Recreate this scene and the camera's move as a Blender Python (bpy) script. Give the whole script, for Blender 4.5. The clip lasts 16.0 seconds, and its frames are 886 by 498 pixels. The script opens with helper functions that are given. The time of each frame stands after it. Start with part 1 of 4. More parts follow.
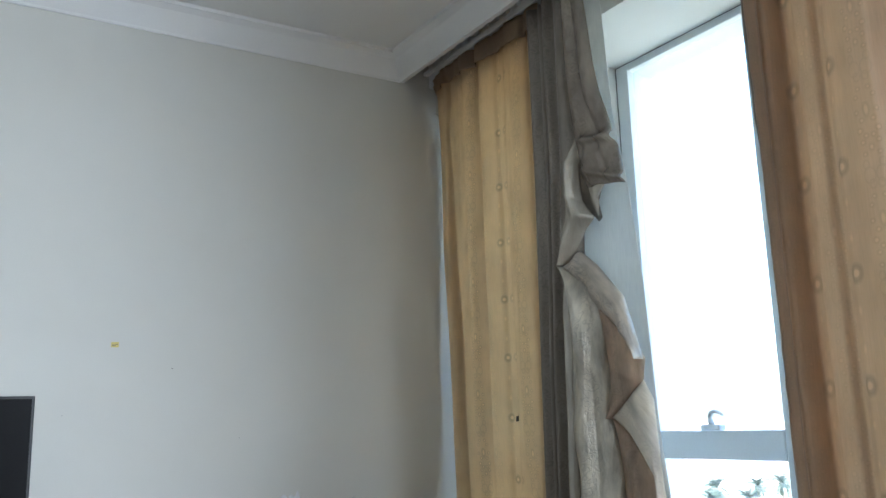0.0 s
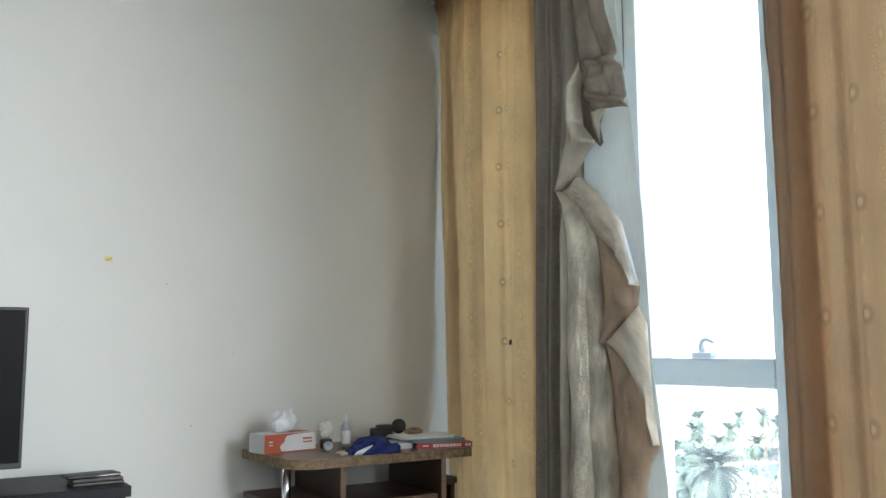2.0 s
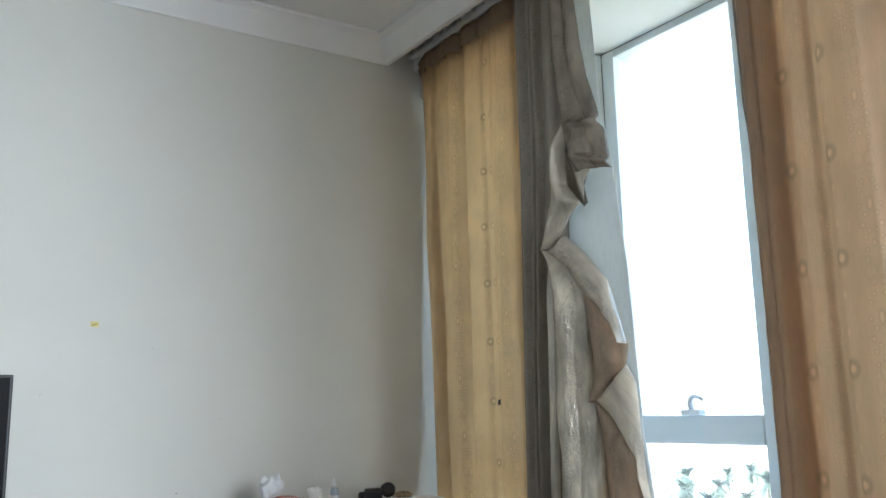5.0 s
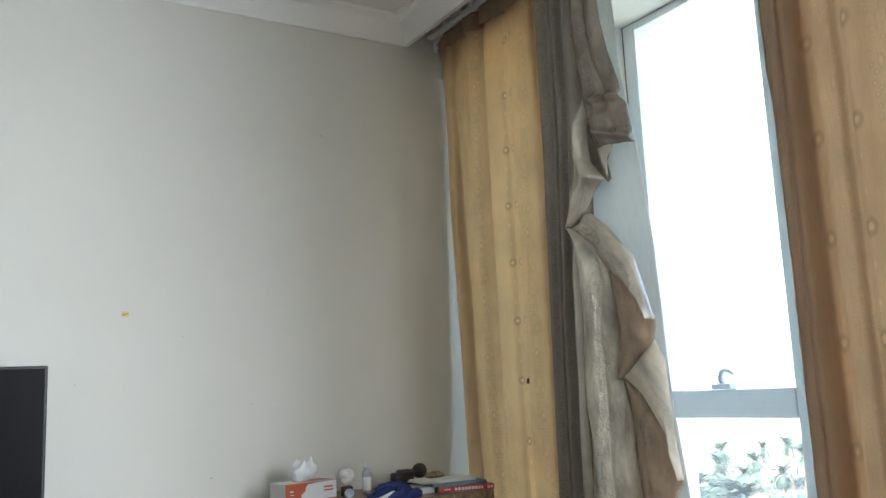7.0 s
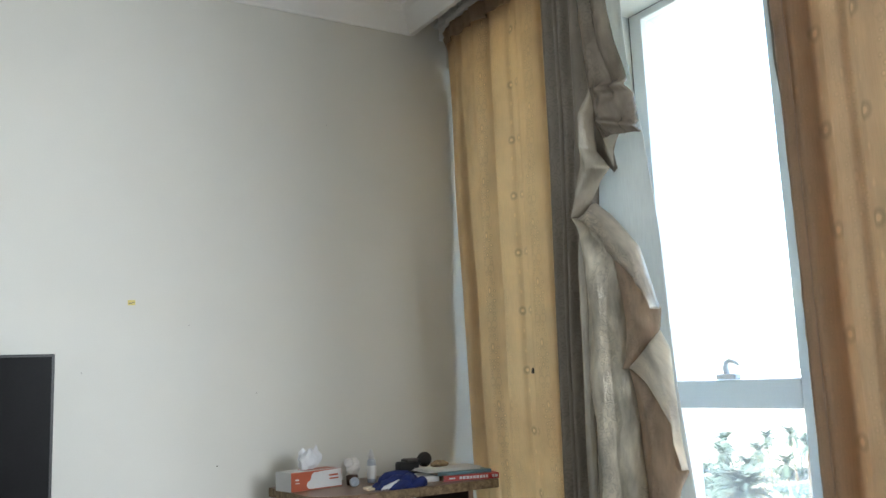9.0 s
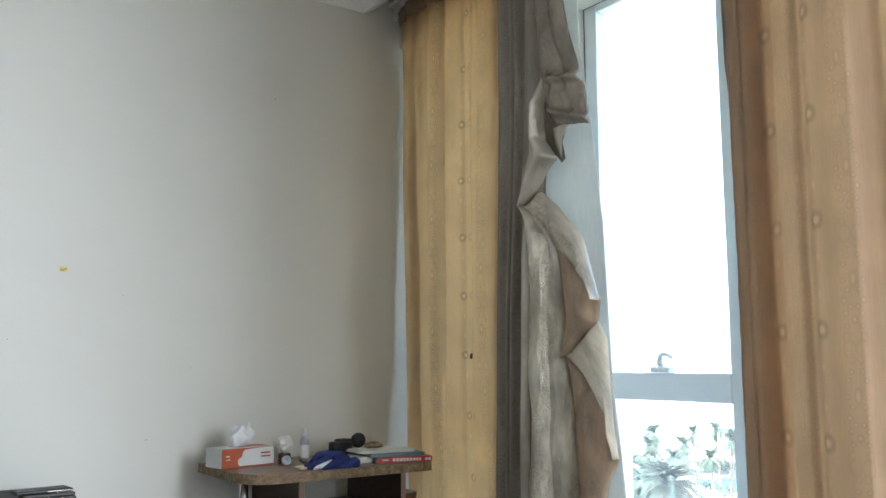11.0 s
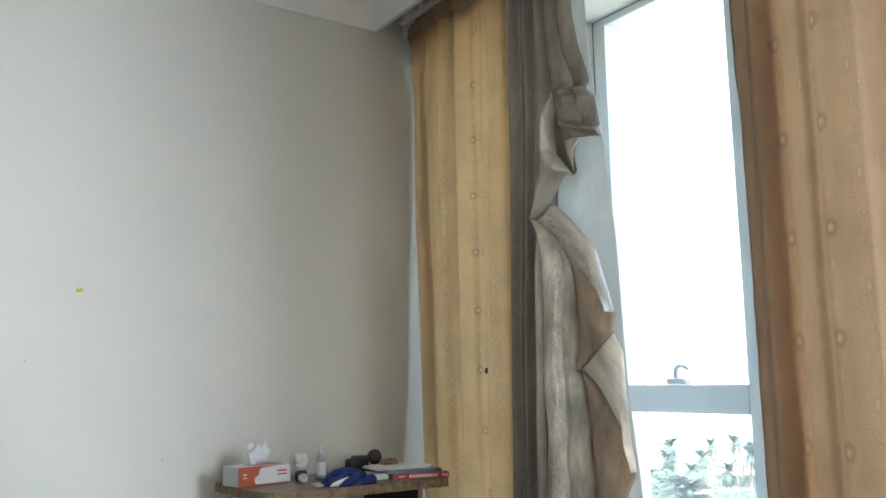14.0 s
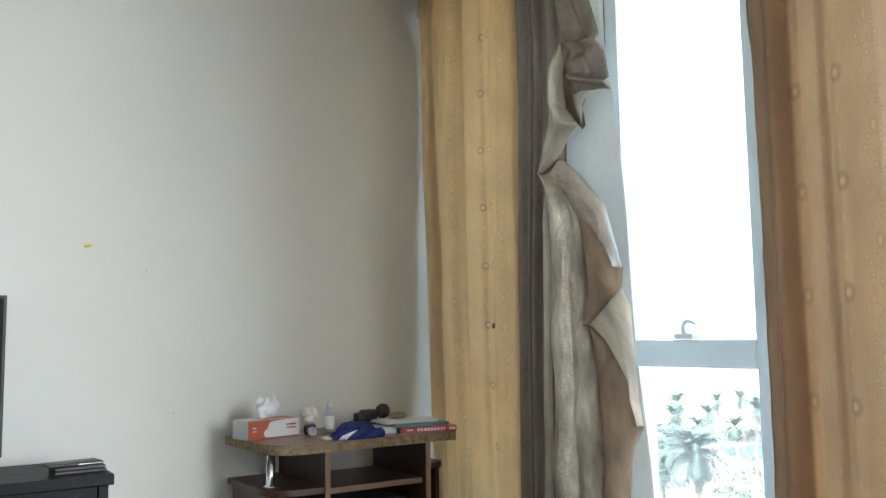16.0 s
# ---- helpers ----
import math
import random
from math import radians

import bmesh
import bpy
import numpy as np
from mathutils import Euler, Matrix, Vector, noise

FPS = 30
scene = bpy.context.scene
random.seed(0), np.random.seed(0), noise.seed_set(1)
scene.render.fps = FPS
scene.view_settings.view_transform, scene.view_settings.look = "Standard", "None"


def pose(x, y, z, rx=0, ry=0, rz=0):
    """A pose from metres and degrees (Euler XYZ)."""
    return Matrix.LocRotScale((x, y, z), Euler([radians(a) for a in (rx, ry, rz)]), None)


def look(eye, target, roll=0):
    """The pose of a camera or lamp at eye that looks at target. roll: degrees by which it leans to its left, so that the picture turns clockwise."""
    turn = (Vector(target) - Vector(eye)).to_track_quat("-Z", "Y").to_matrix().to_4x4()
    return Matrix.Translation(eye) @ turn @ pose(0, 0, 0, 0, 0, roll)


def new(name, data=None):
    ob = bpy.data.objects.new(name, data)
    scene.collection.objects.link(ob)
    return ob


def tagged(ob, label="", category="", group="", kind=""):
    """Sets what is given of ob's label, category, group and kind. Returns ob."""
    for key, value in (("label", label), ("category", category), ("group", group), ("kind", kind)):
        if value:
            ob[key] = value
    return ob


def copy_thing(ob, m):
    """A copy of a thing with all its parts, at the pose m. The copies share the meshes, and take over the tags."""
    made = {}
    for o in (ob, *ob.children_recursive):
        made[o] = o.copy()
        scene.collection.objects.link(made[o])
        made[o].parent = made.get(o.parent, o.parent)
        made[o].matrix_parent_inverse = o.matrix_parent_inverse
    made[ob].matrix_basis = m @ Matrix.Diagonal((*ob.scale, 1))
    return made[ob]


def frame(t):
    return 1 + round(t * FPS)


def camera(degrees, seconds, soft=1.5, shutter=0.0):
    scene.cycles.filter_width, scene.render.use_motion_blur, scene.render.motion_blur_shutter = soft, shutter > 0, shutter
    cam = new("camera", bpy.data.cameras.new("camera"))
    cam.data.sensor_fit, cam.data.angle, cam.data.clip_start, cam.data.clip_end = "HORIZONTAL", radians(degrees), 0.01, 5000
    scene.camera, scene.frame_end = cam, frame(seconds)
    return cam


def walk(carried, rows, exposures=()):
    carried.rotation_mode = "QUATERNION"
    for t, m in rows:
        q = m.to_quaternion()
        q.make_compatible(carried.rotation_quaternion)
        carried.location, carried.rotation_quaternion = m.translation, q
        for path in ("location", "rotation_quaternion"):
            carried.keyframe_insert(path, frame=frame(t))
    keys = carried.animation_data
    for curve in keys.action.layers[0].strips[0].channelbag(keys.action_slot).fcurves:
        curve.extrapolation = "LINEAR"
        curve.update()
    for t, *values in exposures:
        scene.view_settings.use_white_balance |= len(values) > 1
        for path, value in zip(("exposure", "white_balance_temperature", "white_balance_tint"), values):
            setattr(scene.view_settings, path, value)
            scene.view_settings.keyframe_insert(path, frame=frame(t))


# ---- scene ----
cam = camera(54.6, 16.0)
PATH = [
    (0, (-0.036, 0.144, 1.13), (0.999, 1.809, 1.527), -1.7),
    (0.5, (-0.044, 0.152, 1.117), (0.977, 1.827, 1.507), -1.4),
    (1, (-0.051, 0.168, 1.113), (1.008, 1.838, 1.411), 0.3),
    (1.5, (-0.039, 0.164, 1.118), (1.007, 1.851, 1.365), -1.1),
    (2, (-0.035, 0.17, 1.112), (1.025, 1.85, 1.345), -0.3),
    (2.5, (-0.031, 0.172, 1.114), (1.026, 1.854, 1.343), -0.3),
    (3, (-0.043, 0.164, 1.119), (1.012, 1.843, 1.384), -0.8),
    (3.5, (-0.055, 0.166, 1.116), (1.001, 1.838, 1.413), -0.0),
    (3.7, (-0.056, 0.17, 1.117), (1.014, 1.829, 1.439), 0.3),
    (6, (-0.045, 0.159, 1.115), (1.036, 1.802, 1.477), -2.4),
    (6.5, (-0.039, 0.164, 1.119), (1.019, 1.827, 1.461), -2.3),
    (7, (-0.044, 0.162, 1.116), (0.988, 1.844, 1.442), -2.6),
    (7.5, (-0.032, 0.158, 1.122), (0.972, 1.859, 1.439), -3.0),
    (8, (-0.04, 0.159, 1.116), (0.962, 1.859, 1.44), -3.1),
    (8.5, (-0.048, 0.169, 1.111), (0.957, 1.868, 1.433), -2.7),
    (9, (-0.047, 0.163, 1.117), (0.977, 1.854, 1.419), -2.4),
    (9.5, (-0.042, 0.17, 1.119), (1.018, 1.844, 1.392), -1.5),
    (9.7, (-0.042, 0.168, 1.124), (1.033, 1.834, 1.385), -1.2),
    (11.8, (-0.045, 0.18, 1.106), (1.105, 1.793, 1.384), 0.1),
    (12, (-0.043, 0.18, 1.106), (1.099, 1.796, 1.393), -0.1),
    (12.5, (-0.047, 0.176, 1.106), (1.084, 1.798, 1.412), -0.4),
    (13, (-0.049, 0.173, 1.107), (1.072, 1.799, 1.422), -0.6),
    (13.5, (-0.05, 0.179, 1.108), (1.065, 1.81, 1.421), -0.7),
    (14, (-0.047, 0.175, 1.108), (1.064, 1.811, 1.409), -0.9),
    (14.5, (-0.04, 0.178, 1.107), (1.071, 1.817, 1.388), -1.1),
    (15, (-0.039, 0.179, 1.108), (1.073, 1.821, 1.362), -1.1),
    (15.5, (-0.037, 0.177, 1.11), (1.073, 1.826, 1.335), -1.3),
    (16, (-0.039, 0.182, 1.105), (1.062, 1.84, 1.306), -0.9),
]
EXPOSURES = [(0, 3.71, 6090, 15), (0.6, 3.81, 6180, 15), (1.0, 3.96, 6630, 15), (3.7, 3.96, 6630, 15), (5.8, 3.86, 6230, 15), (6.5, 3.86, 6330, 15),
             (7.2, 3.91, 6680, 15), (9.7, 3.96, 6680, 15), (11.8, 3.96, 6480, 15), (13.0, 3.96, 6530, 15), (16, 4.01, 6680, 15)]
walk(cam, [(t, look(eye, target, roll)) for t, eye, target, roll in PATH], EXPOSURES)

# ---------------------------------------------------------------- light
world = bpy.data.worlds.new("world")
scene.world = world
world.use_nodes = True
wn = world.node_tree.nodes
sky = wn.new("ShaderNodeTexSky")
sky.sky_type = "NISHITA"
sky.sun_disc = False
sky.sun_elevation = radians(52)
sky.sun_rotation = radians(-70)
sky.dust_density = 3.0
wn["Background"].inputs["Strength"].default_value = 0.15
world.node_tree.links.new(sky.outputs["Color"], wn["Background"].inputs["Color"])
sun = new("sun", bpy.data.lights.new("sun", "SUN"))
sun.data.energy, sun.data.angle, sun.data.color = 2.0, radians(0.5), (1.0, 0.94, 0.85)
sun.matrix_world = look((-9.0, 3.5, 13.0), (0, 0, 0))

# skylight through the wide opening beyond the second curtain
skylight = new("skylight", bpy.data.lights.new("skylight", "AREA"))
skylight.data.shape, skylight.data.size, skylight.data.size_y = "RECTANGLE", 1.85, 1.9
skylight.data.energy, skylight.data.color = 27.0, (0.82, 0.935, 1.0)
skylight.matrix_world = look((1.92, -1.22, 1.35), (-0.19, -0.9, -0.3))


# ---------------------------------------------------------------- materials
def material(name):
    m = bpy.data.materials.new(name)
    m.use_nodes = True
    t = m.node_tree
    return m, t, t.nodes["Principled BSDF"]


def node(t, kind, **values):
    n = t.nodes.new(kind)
    for key, value in values.items():
        n.inputs[key.replace("_", " ")].default_value = value
    return n


def wire(t, a, b):
    t.links.new(a, b)


def maths(t, op, a, b=0.0, clamp=False):
    n = t.nodes.new("ShaderNodeMath")
    n.operation, n.use_clamp = op, clamp
    for slot, v in zip(n.inputs, (a, b)):
        if hasattr(v, "links"):
            wire(t, v, slot)
        else:
            slot.default_value = v
    return n.outputs[0]


def mixed(t, fac, a, b, mode="MIX"):
    n = t.nodes.new("ShaderNodeMix")
    n.data_type, n.blend_type = "RGBA", mode
    for slot, v in ((n.inputs[0], fac), (n.inputs[6], a), (n.inputs[7], b)):
        if hasattr(v, "links"):
            wire(t, v, slot)
        elif isinstance(v, tuple):
            slot.default_value = (*v, 1.0)
        else:
            slot.default_value = v
    return n.outputs[2]


def coords(t, scale=(1, 1, 1), kind="Object"):
    c, m = t.nodes.new("ShaderNodeTexCoord"), t.nodes.new("ShaderNodeMapping")
    m.inputs["Scale"].default_value = scale
    wire(t, c.outputs[kind], m.inputs["Vector"])
    return m.outputs["Vector"]


def noisy(t, vec, scale, detail=4.0, rough=0.55):
    n = node(t, "ShaderNodeTexNoise", Scale=scale, Detail=detail, Roughness=rough)
    wire(t, vec, n.inputs["Vector"])
    return n.outputs["Fac"]


def ramp(t, fac, lo, hi):
    n = t.nodes.new("ShaderNodeMapRange")
    n.inputs["From Min"].default_value, n.inputs["From Max"].default_value = lo, hi
    wire(t, fac, n.inputs["Value"])
    return n.outputs["Result"]


def bumped(t, b, height, strength, distance):
    n = node(t, "ShaderNodeBump", Strength=strength, Distance=distance)
    wire(t, height, n.inputs["Height"])
    wire(t, n.outputs["Normal"], b.inputs["Normal"])
    return n.outputs["Normal"]


def surface(name, dark, light, rough=0.6, scale=6.0, grain=120.0, stretch=(1, 1, 1), bump=0.15, depth=0.001, metal=0.0, spec=0.5):
    """Two colours mingled at a coarse and a fine scale, with fine relief."""
    m, t, b = material(name)
    v = coords(t, stretch)
    coarse, fine = noisy(t, v, scale), noisy(t, v, grain, 3.0)
    both = maths(t, "ADD", maths(t, "MULTIPLY", coarse, 0.65), maths(t, "MULTIPLY", fine, 0.35))
    wire(t, mixed(t, ramp(t, both, 0.35, 0.65), dark, light), b.inputs["Base Color"])
    wire(t, maths(t, "ADD", maths(t, "MULTIPLY", coarse, 0.16), rough - 0.08), b.inputs["Roughness"])
    b.inputs["Metallic"].default_value = metal
    b.inputs["Specular IOR Level"].default_value = spec
    bumped(t, b, fine, bump, depth)
    return m


def fabric(name, base, through_colour, share, pattern, rough=0.75, sheen=0.0, spec=0.3, damask=False, blotch=0.24, shift=0.0, crease=0.0, metal=0.0, repeat_u=0.43, bloom=1.0, flowers=(), laces=()):
    """Woven curtain cloth: reflects and lets light through. pattern: how strongly rings and lace show."""
    m, t, b = material(name)
    uv = t.nodes.new("ShaderNodeUVMap")
    sep = t.nodes.new("ShaderNodeSeparateXYZ")
    wire(t, uv.outputs["UV"], sep.inputs[0])
    u, v = maths(t, "ADD", sep.outputs["X"], 0.0), maths(t, "ADD", sep.outputs["Y"], shift + 2.165)
    repeat_v = 0.2165
    fu = maths(t, "MULTIPLY", maths(t, "FRACT", maths(t, "DIVIDE", u, repeat_u)), repeat_u)
    fv = maths(t, "MULTIPLY", maths(t, "FRACT", maths(t, "DIVIDE", v, repeat_v)), repeat_v)

    def spot(along, cu, cv, stretch=1.0):
        du, dv = maths(t, "SUBTRACT", along, cu), maths(t, "MULTIPLY", maths(t, "SUBTRACT", fv, cv), stretch)
        return maths(t, "SQRT", maths(t, "ADD", maths(t, "MULTIPLY", du, du), maths(t, "MULTIPLY", dv, dv)))

    def inside(d, radius, edge=0.002):
        return ramp_clamped(d, radius + edge, radius - edge)

    def ramp_clamped(d, lo, hi):
        n = t.nodes.new("ShaderNodeMapRange")
        n.clamp = True
        n.inputs["From Min"].default_value, n.inputs["From Max"].default_value = lo, hi
        wire(t, d, n.inputs["Value"])
        return n.outputs["Result"]

    wave_v = maths(t, "ABSOLUTE", maths(t, "SUBTRACT", maths(t, "FRACT", maths(t, "DIVIDE", v, repeat_v)), 0.5))
    dark, bright = 0.0, 0.0
    if pattern and not damask:
        # columns of flowers, each a pale heart on a darker disc, with small beads between them
        for cu, force in flowers:
            d = spot(fu, cu, 0.108)
            disc = maths(t, "SUBTRACT", inside(d, 0.0195 * bloom, 0.005), maths(t, "MULTIPLY", inside(d, 0.0125 * bloom, 0.002), 0.35))
            dark, bright = maths(t, "MAXIMUM", maths(t, "MULTIPLY", disc, force), dark), maths(t, "MAXIMUM", maths(t, "MULTIPLY", inside(d, 0.0075 * bloom, 0.002), force), bright)
            for cv in (0.035, 0.178):
                bright = maths(t, "MAXIMUM", bright, maths(t, "MULTIPLY", inside(spot(fu, cu, cv, 0.5), 0.0035, 0.002), 0.4 * force))
        # columns of lace: beads and curls, mirrored about the column's middle
        for middle, force in laces:
            off = maths(t, "ABSOLUTE", maths(t, "SUBTRACT", fu, middle))
            for cu, cv, r, stretch in ((0.0, 0.200, 0.0036, 0.38), (0.011, 0.180, 0.0028, 1.0), (0.018, 0.160, 0.0036, 1.0), (0.007, 0.148, 0.0026, 1.0), (0.015, 0.136, 0.0026, 1.0),
                                       (0.0, 0.124, 0.0026, 0.7), (0.014, 0.112, 0.0022, 1.0), (0.020, 0.198, 0.0024, 1.0), (0.010, 0.028, 0.0022, 1.0), (0.017, 0.012, 0.0022, 1.0)):
                d = spot(off, cu, cv, stretch)
                core = inside(d, r, 0.0012)
                dark = maths(t, "MAXIMUM", dark, maths(t, "MULTIPLY", maths(t, "SUBTRACT", inside(d, r + 0.0035, 0.002), core), 0.55 * force))
                bright = maths(t, "MAXIMUM", bright, maths(t, "MULTIPLY", core, 0.55 * force))
            for cu, cv, r in ((0.012, 0.070, 0.011), (0.008, 0.052, 0.006), (0.016, 0.092, 0.006)):
                d = spot(off, cu, cv, 0.7)
                arc = inside(maths(t, "ABSOLUTE", maths(t, "SUBTRACT", d, r)), 0.0012, 0.0012)
                dark = maths(t, "MAXIMUM", dark, maths(t, "MULTIPLY", arc, 0.5 * force))
    if damask:
        swirl = noisy(t, uv.outputs["UV"], 30.0, 1.0)
        line = maths(t, "ABSOLUTE", maths(t, "SUBTRACT", maths(t, "FRACT", maths(t, "MULTIPLY", swirl, 6.0)), 0.5))
        beds = maths(t, "ABSOLUTE", maths(t, "SUBTRACT", maths(t, "FRACT", maths(t, "DIVIDE", u, 0.14)), 0.5))
        bed = ramp_clamped(maths(t, "ADD", beds, maths(t, "MULTIPLY", wave_v, 0.45)), 0.34, 0.22)
        dark = maths(t, "MULTIPLY", inside(line, 0.16, 0.06), bed)
        bright = maths(t, "MULTIPLY", bed, 0.25)
    # weave and stain; on the satins the broad patches stand in for silvery sheen
    stretch = t.nodes.new("ShaderNodeMapping")
    stretch.inputs["Scale"].default_value = (1.0, 0.06, 1.0)
    wire(t, uv.outputs["UV"], stretch.inputs["Vector"])
    streak = noisy(t, stretch.outputs["Vector"], 260.0, 3.0)
    patch = t.nodes.new("ShaderNodeMapping")
    patch.inputs["Scale"].default_value = (1.0, 0.4, 1.0) if damask else (1.0, 1.0, 1.0)
    wire(t, uv.outputs["UV"], patch.inputs["Vector"])
    broad = ramp_clamped(noisy(t, patch.outputs["Vector"], 16.0 if damask else 7.0, 3.0), 0.3, 0.7)
    tone = maths(t, "ADD", maths(t, "MULTIPLY", streak, 0.22), maths(t, "MULTIPLY", broad, blotch))
    tone = maths(t, "ADD", tone, 0.89 - blotch / 2)
    tone = maths(t, "MULTIPLY", tone, maths(t, "SUBTRACT", 1.0, maths(t, "MULTIPLY", dark, pattern)))
    tone = maths(t, "ADD", tone, maths(t, "MULTIPLY", bright, pattern * 1.3))
    grey = t.nodes.new("ShaderNodeCombineColor")
    for slot in grey.inputs:
        wire(t, tone, slot)
    b.inputs["Roughness"].default_value = rough
    b.inputs["Specular IOR Level"].default_value = spec
    b.inputs["Sheen Weight"].default_value = sheen
    b.inputs["Metallic"].default_value = metal
    wire(t, mixed(t, 1.0, base, grey.outputs[0], "MULTIPLY"), b.inputs["Base Color"])
    fine = noisy(t, uv.outputs["UV"], 900.0, 2.0)
    relief = maths(t, "ADD", maths(t, "MULTIPLY", fine, 0.35), maths(t, "SUBTRACT", bright, maths(t, "MULTIPLY", dark, 0.6)))
    if crease:
        long = t.nodes.new("ShaderNodeMapping")
        long.inputs["Scale"].default_value = (1.0, 0.35, 1.0)
        wire(t, uv.outputs["UV"], long.inputs["Vector"])
        relief = maths(t, "ADD", relief, maths(t, "MULTIPLY", noisy(t, long.outputs["Vector"], 26.0, 3.0, 0.6), crease))
    normal = bumped(t, b, relief, 0.25 if not crease else 0.6, 0.0012)
    tr = t.nodes.new("ShaderNodeBsdfTranslucent")
    wire(t, mixed(t, 1.0, through_colour, grey.outputs[0], "MULTIPLY"), tr.inputs["Color"])
    wire(t, normal, tr.inputs["Normal"])
    mix = t.nodes.new("ShaderNodeMixShader")
    mix.inputs[0].default_value = share
    wire(t, b.outputs[0], mix.inputs[1])
    wire(t, tr.outputs[0], mix.inputs[2])
    wire(t, mix.outputs[0], t.nodes["Material Output"].inputs["Surface"])
    return m


def pane_glass(name):
    m, t, b = material(name)
    t.nodes.remove(b)
    clear, gloss = t.nodes.new("ShaderNodeBsdfTransparent"), t.nodes.new("ShaderNodeBsdfGlossy")
    clear.inputs["Color"].default_value = (0.90, 0.97, 0.97, 1)
    gloss.inputs["Roughness"].default_value = 0.02
    veil = t.nodes.new("ShaderNodeBsdfTranslucent")
    mix, film = t.nodes.new("ShaderNodeMixShader"), t.nodes.new("ShaderNodeMixShader")
    mix.inputs[0].default_value = 0.04
    wire(t, clear.outputs[0], mix.inputs[1])
    wire(t, gloss.outputs[0], mix.inputs[2])
    # a translucent veil added to paint hazy glare; it scatters daylight
    veil_noise = noisy(t, coords(t), 9.0, 4.0)
    wire(t, maths(t, "ADD", 0.026, maths(t, "MULTIPLY", veil_noise, 0.036)), film.inputs[0])
    wire(t, mix.outputs[0], film.inputs[1])
    wire(t, veil.outputs[0], film.inputs[2])
    wire(t, film.outputs[0], t.nodes["Material Output"].inputs["Surface"])
    return m


WALL = surface("wall_paint", (0.62, 0.61, 0.565), (0.67, 0.66, 0.615), 0.62, 1.6, 260.0, bump=0.10, depth=0.0006)
ROOM = surface("grey_wall_paint", (0.15, 0.147, 0.14), (0.19, 0.187, 0.18), 0.65, 1.6, 200.0)
CEIL = surface("ceiling_paint", (0.78, 0.78, 0.77), (0.83, 0.83, 0.82), 0.7, 2.0, 200.0, bump=0.08, depth=0.0006)
FLOOR = surface("floor_tile", (0.085, 0.07, 0.055), (0.13, 0.105, 0.085), 0.35, 3.0, 90.0)
FRAME = surface("window_frame_paint", (0.66, 0.70, 0.71), (0.72, 0.76, 0.77), 0.38, 5.0, 150.0, bump=0.05)
GASKET = surface("gasket", (0.10, 0.10, 0.10), (0.16, 0.16, 0.16), 0.7)
HANDLE = surface("handle_metal", (0.60, 0.63, 0.64), (0.68, 0.71, 0.72), 0.4, 30.0, 200.0)
GLASS = pane_glass("pane_glass")
FACADE = surface("facade_render", (0.55, 0.50, 0.43), (0.63, 0.58, 0.50), 0.85, 3.0, 60.0)
OCHRE = fabric("ochre_curtain_cloth", (0.48, 0.375, 0.26), (0.91, 0.715, 0.475), 0.64, 0.32, 0.7, 0.05, blotch=0.14, shift=0.049, repeat_u=0.86, bloom=0.75, flowers=((0.115, 0.8), (0.56, 1.0), (0.605, 0.6)), laces=((0.36, 1.0), (0.25, 0.4), (0.47, 0.4), (0.70, 0.8)))
ROSE = fabric("rosy_curtain_cloth", (0.45, 0.35, 0.255), (0.85, 0.645, 0.445), 0.50, 0.26, 0.7, 0.05, blotch=0.14, shift=0.015, flowers=((0.09, 0.8), (0.25, 1.0)), laces=((0.335, 0.65), (0.195, 0.35), (0.03, 0.25)))
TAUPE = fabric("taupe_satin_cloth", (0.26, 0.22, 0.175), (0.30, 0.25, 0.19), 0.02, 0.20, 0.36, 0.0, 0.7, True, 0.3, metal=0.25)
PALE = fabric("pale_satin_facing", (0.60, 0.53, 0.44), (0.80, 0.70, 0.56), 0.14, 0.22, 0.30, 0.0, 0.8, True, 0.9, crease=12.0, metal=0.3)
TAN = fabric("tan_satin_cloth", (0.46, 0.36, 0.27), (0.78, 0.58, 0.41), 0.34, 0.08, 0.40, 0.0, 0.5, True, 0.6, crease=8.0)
# paler copies of the satin, the sheen of lit folds in their colour
SATIN_SHEEN = fabric("sheen_satin_cloth", (0.60, 0.55, 0.45), (0.84, 0.76, 0.60), 0.12, 0.17, 0.30, 0.0, 1.0, True, 0.8, crease=14.0, metal=0.45)
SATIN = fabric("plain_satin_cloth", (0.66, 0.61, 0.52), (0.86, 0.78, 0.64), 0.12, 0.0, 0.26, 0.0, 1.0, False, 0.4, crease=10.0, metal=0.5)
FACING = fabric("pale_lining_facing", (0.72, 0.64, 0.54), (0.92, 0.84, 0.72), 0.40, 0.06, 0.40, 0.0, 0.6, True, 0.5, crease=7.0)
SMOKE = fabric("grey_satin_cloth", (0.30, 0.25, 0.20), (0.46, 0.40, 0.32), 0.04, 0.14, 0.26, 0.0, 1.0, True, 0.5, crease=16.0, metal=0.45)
LINING = fabric("white_lining_cloth", (0.74, 0.745, 0.72), (0.92, 0.92, 0.88), 0.30, 0.0, 0.7, 0.05, 0.3, blotch=0.1)
TAPE = fabric("shaded_heading_tape", (0.34, 0.26, 0.18), (0.60, 0.43, 0.26), 0.42, 0.05)
WOOD = surface("brown_laminate", (0.040, 0.018, 0.011), (0.078, 0.036, 0.021), 0.38, 5.0, 60.0, (1.0, 9.0, 9.0), 0.08, 0.0006)
TOP = surface("worn_wood_laminate", (0.165, 0.095, 0.058), (0.24, 0.145, 0.092), 0.34, 5.0, 60.0, (1.0, 9.0, 1.0), 0.08, 0.0006)
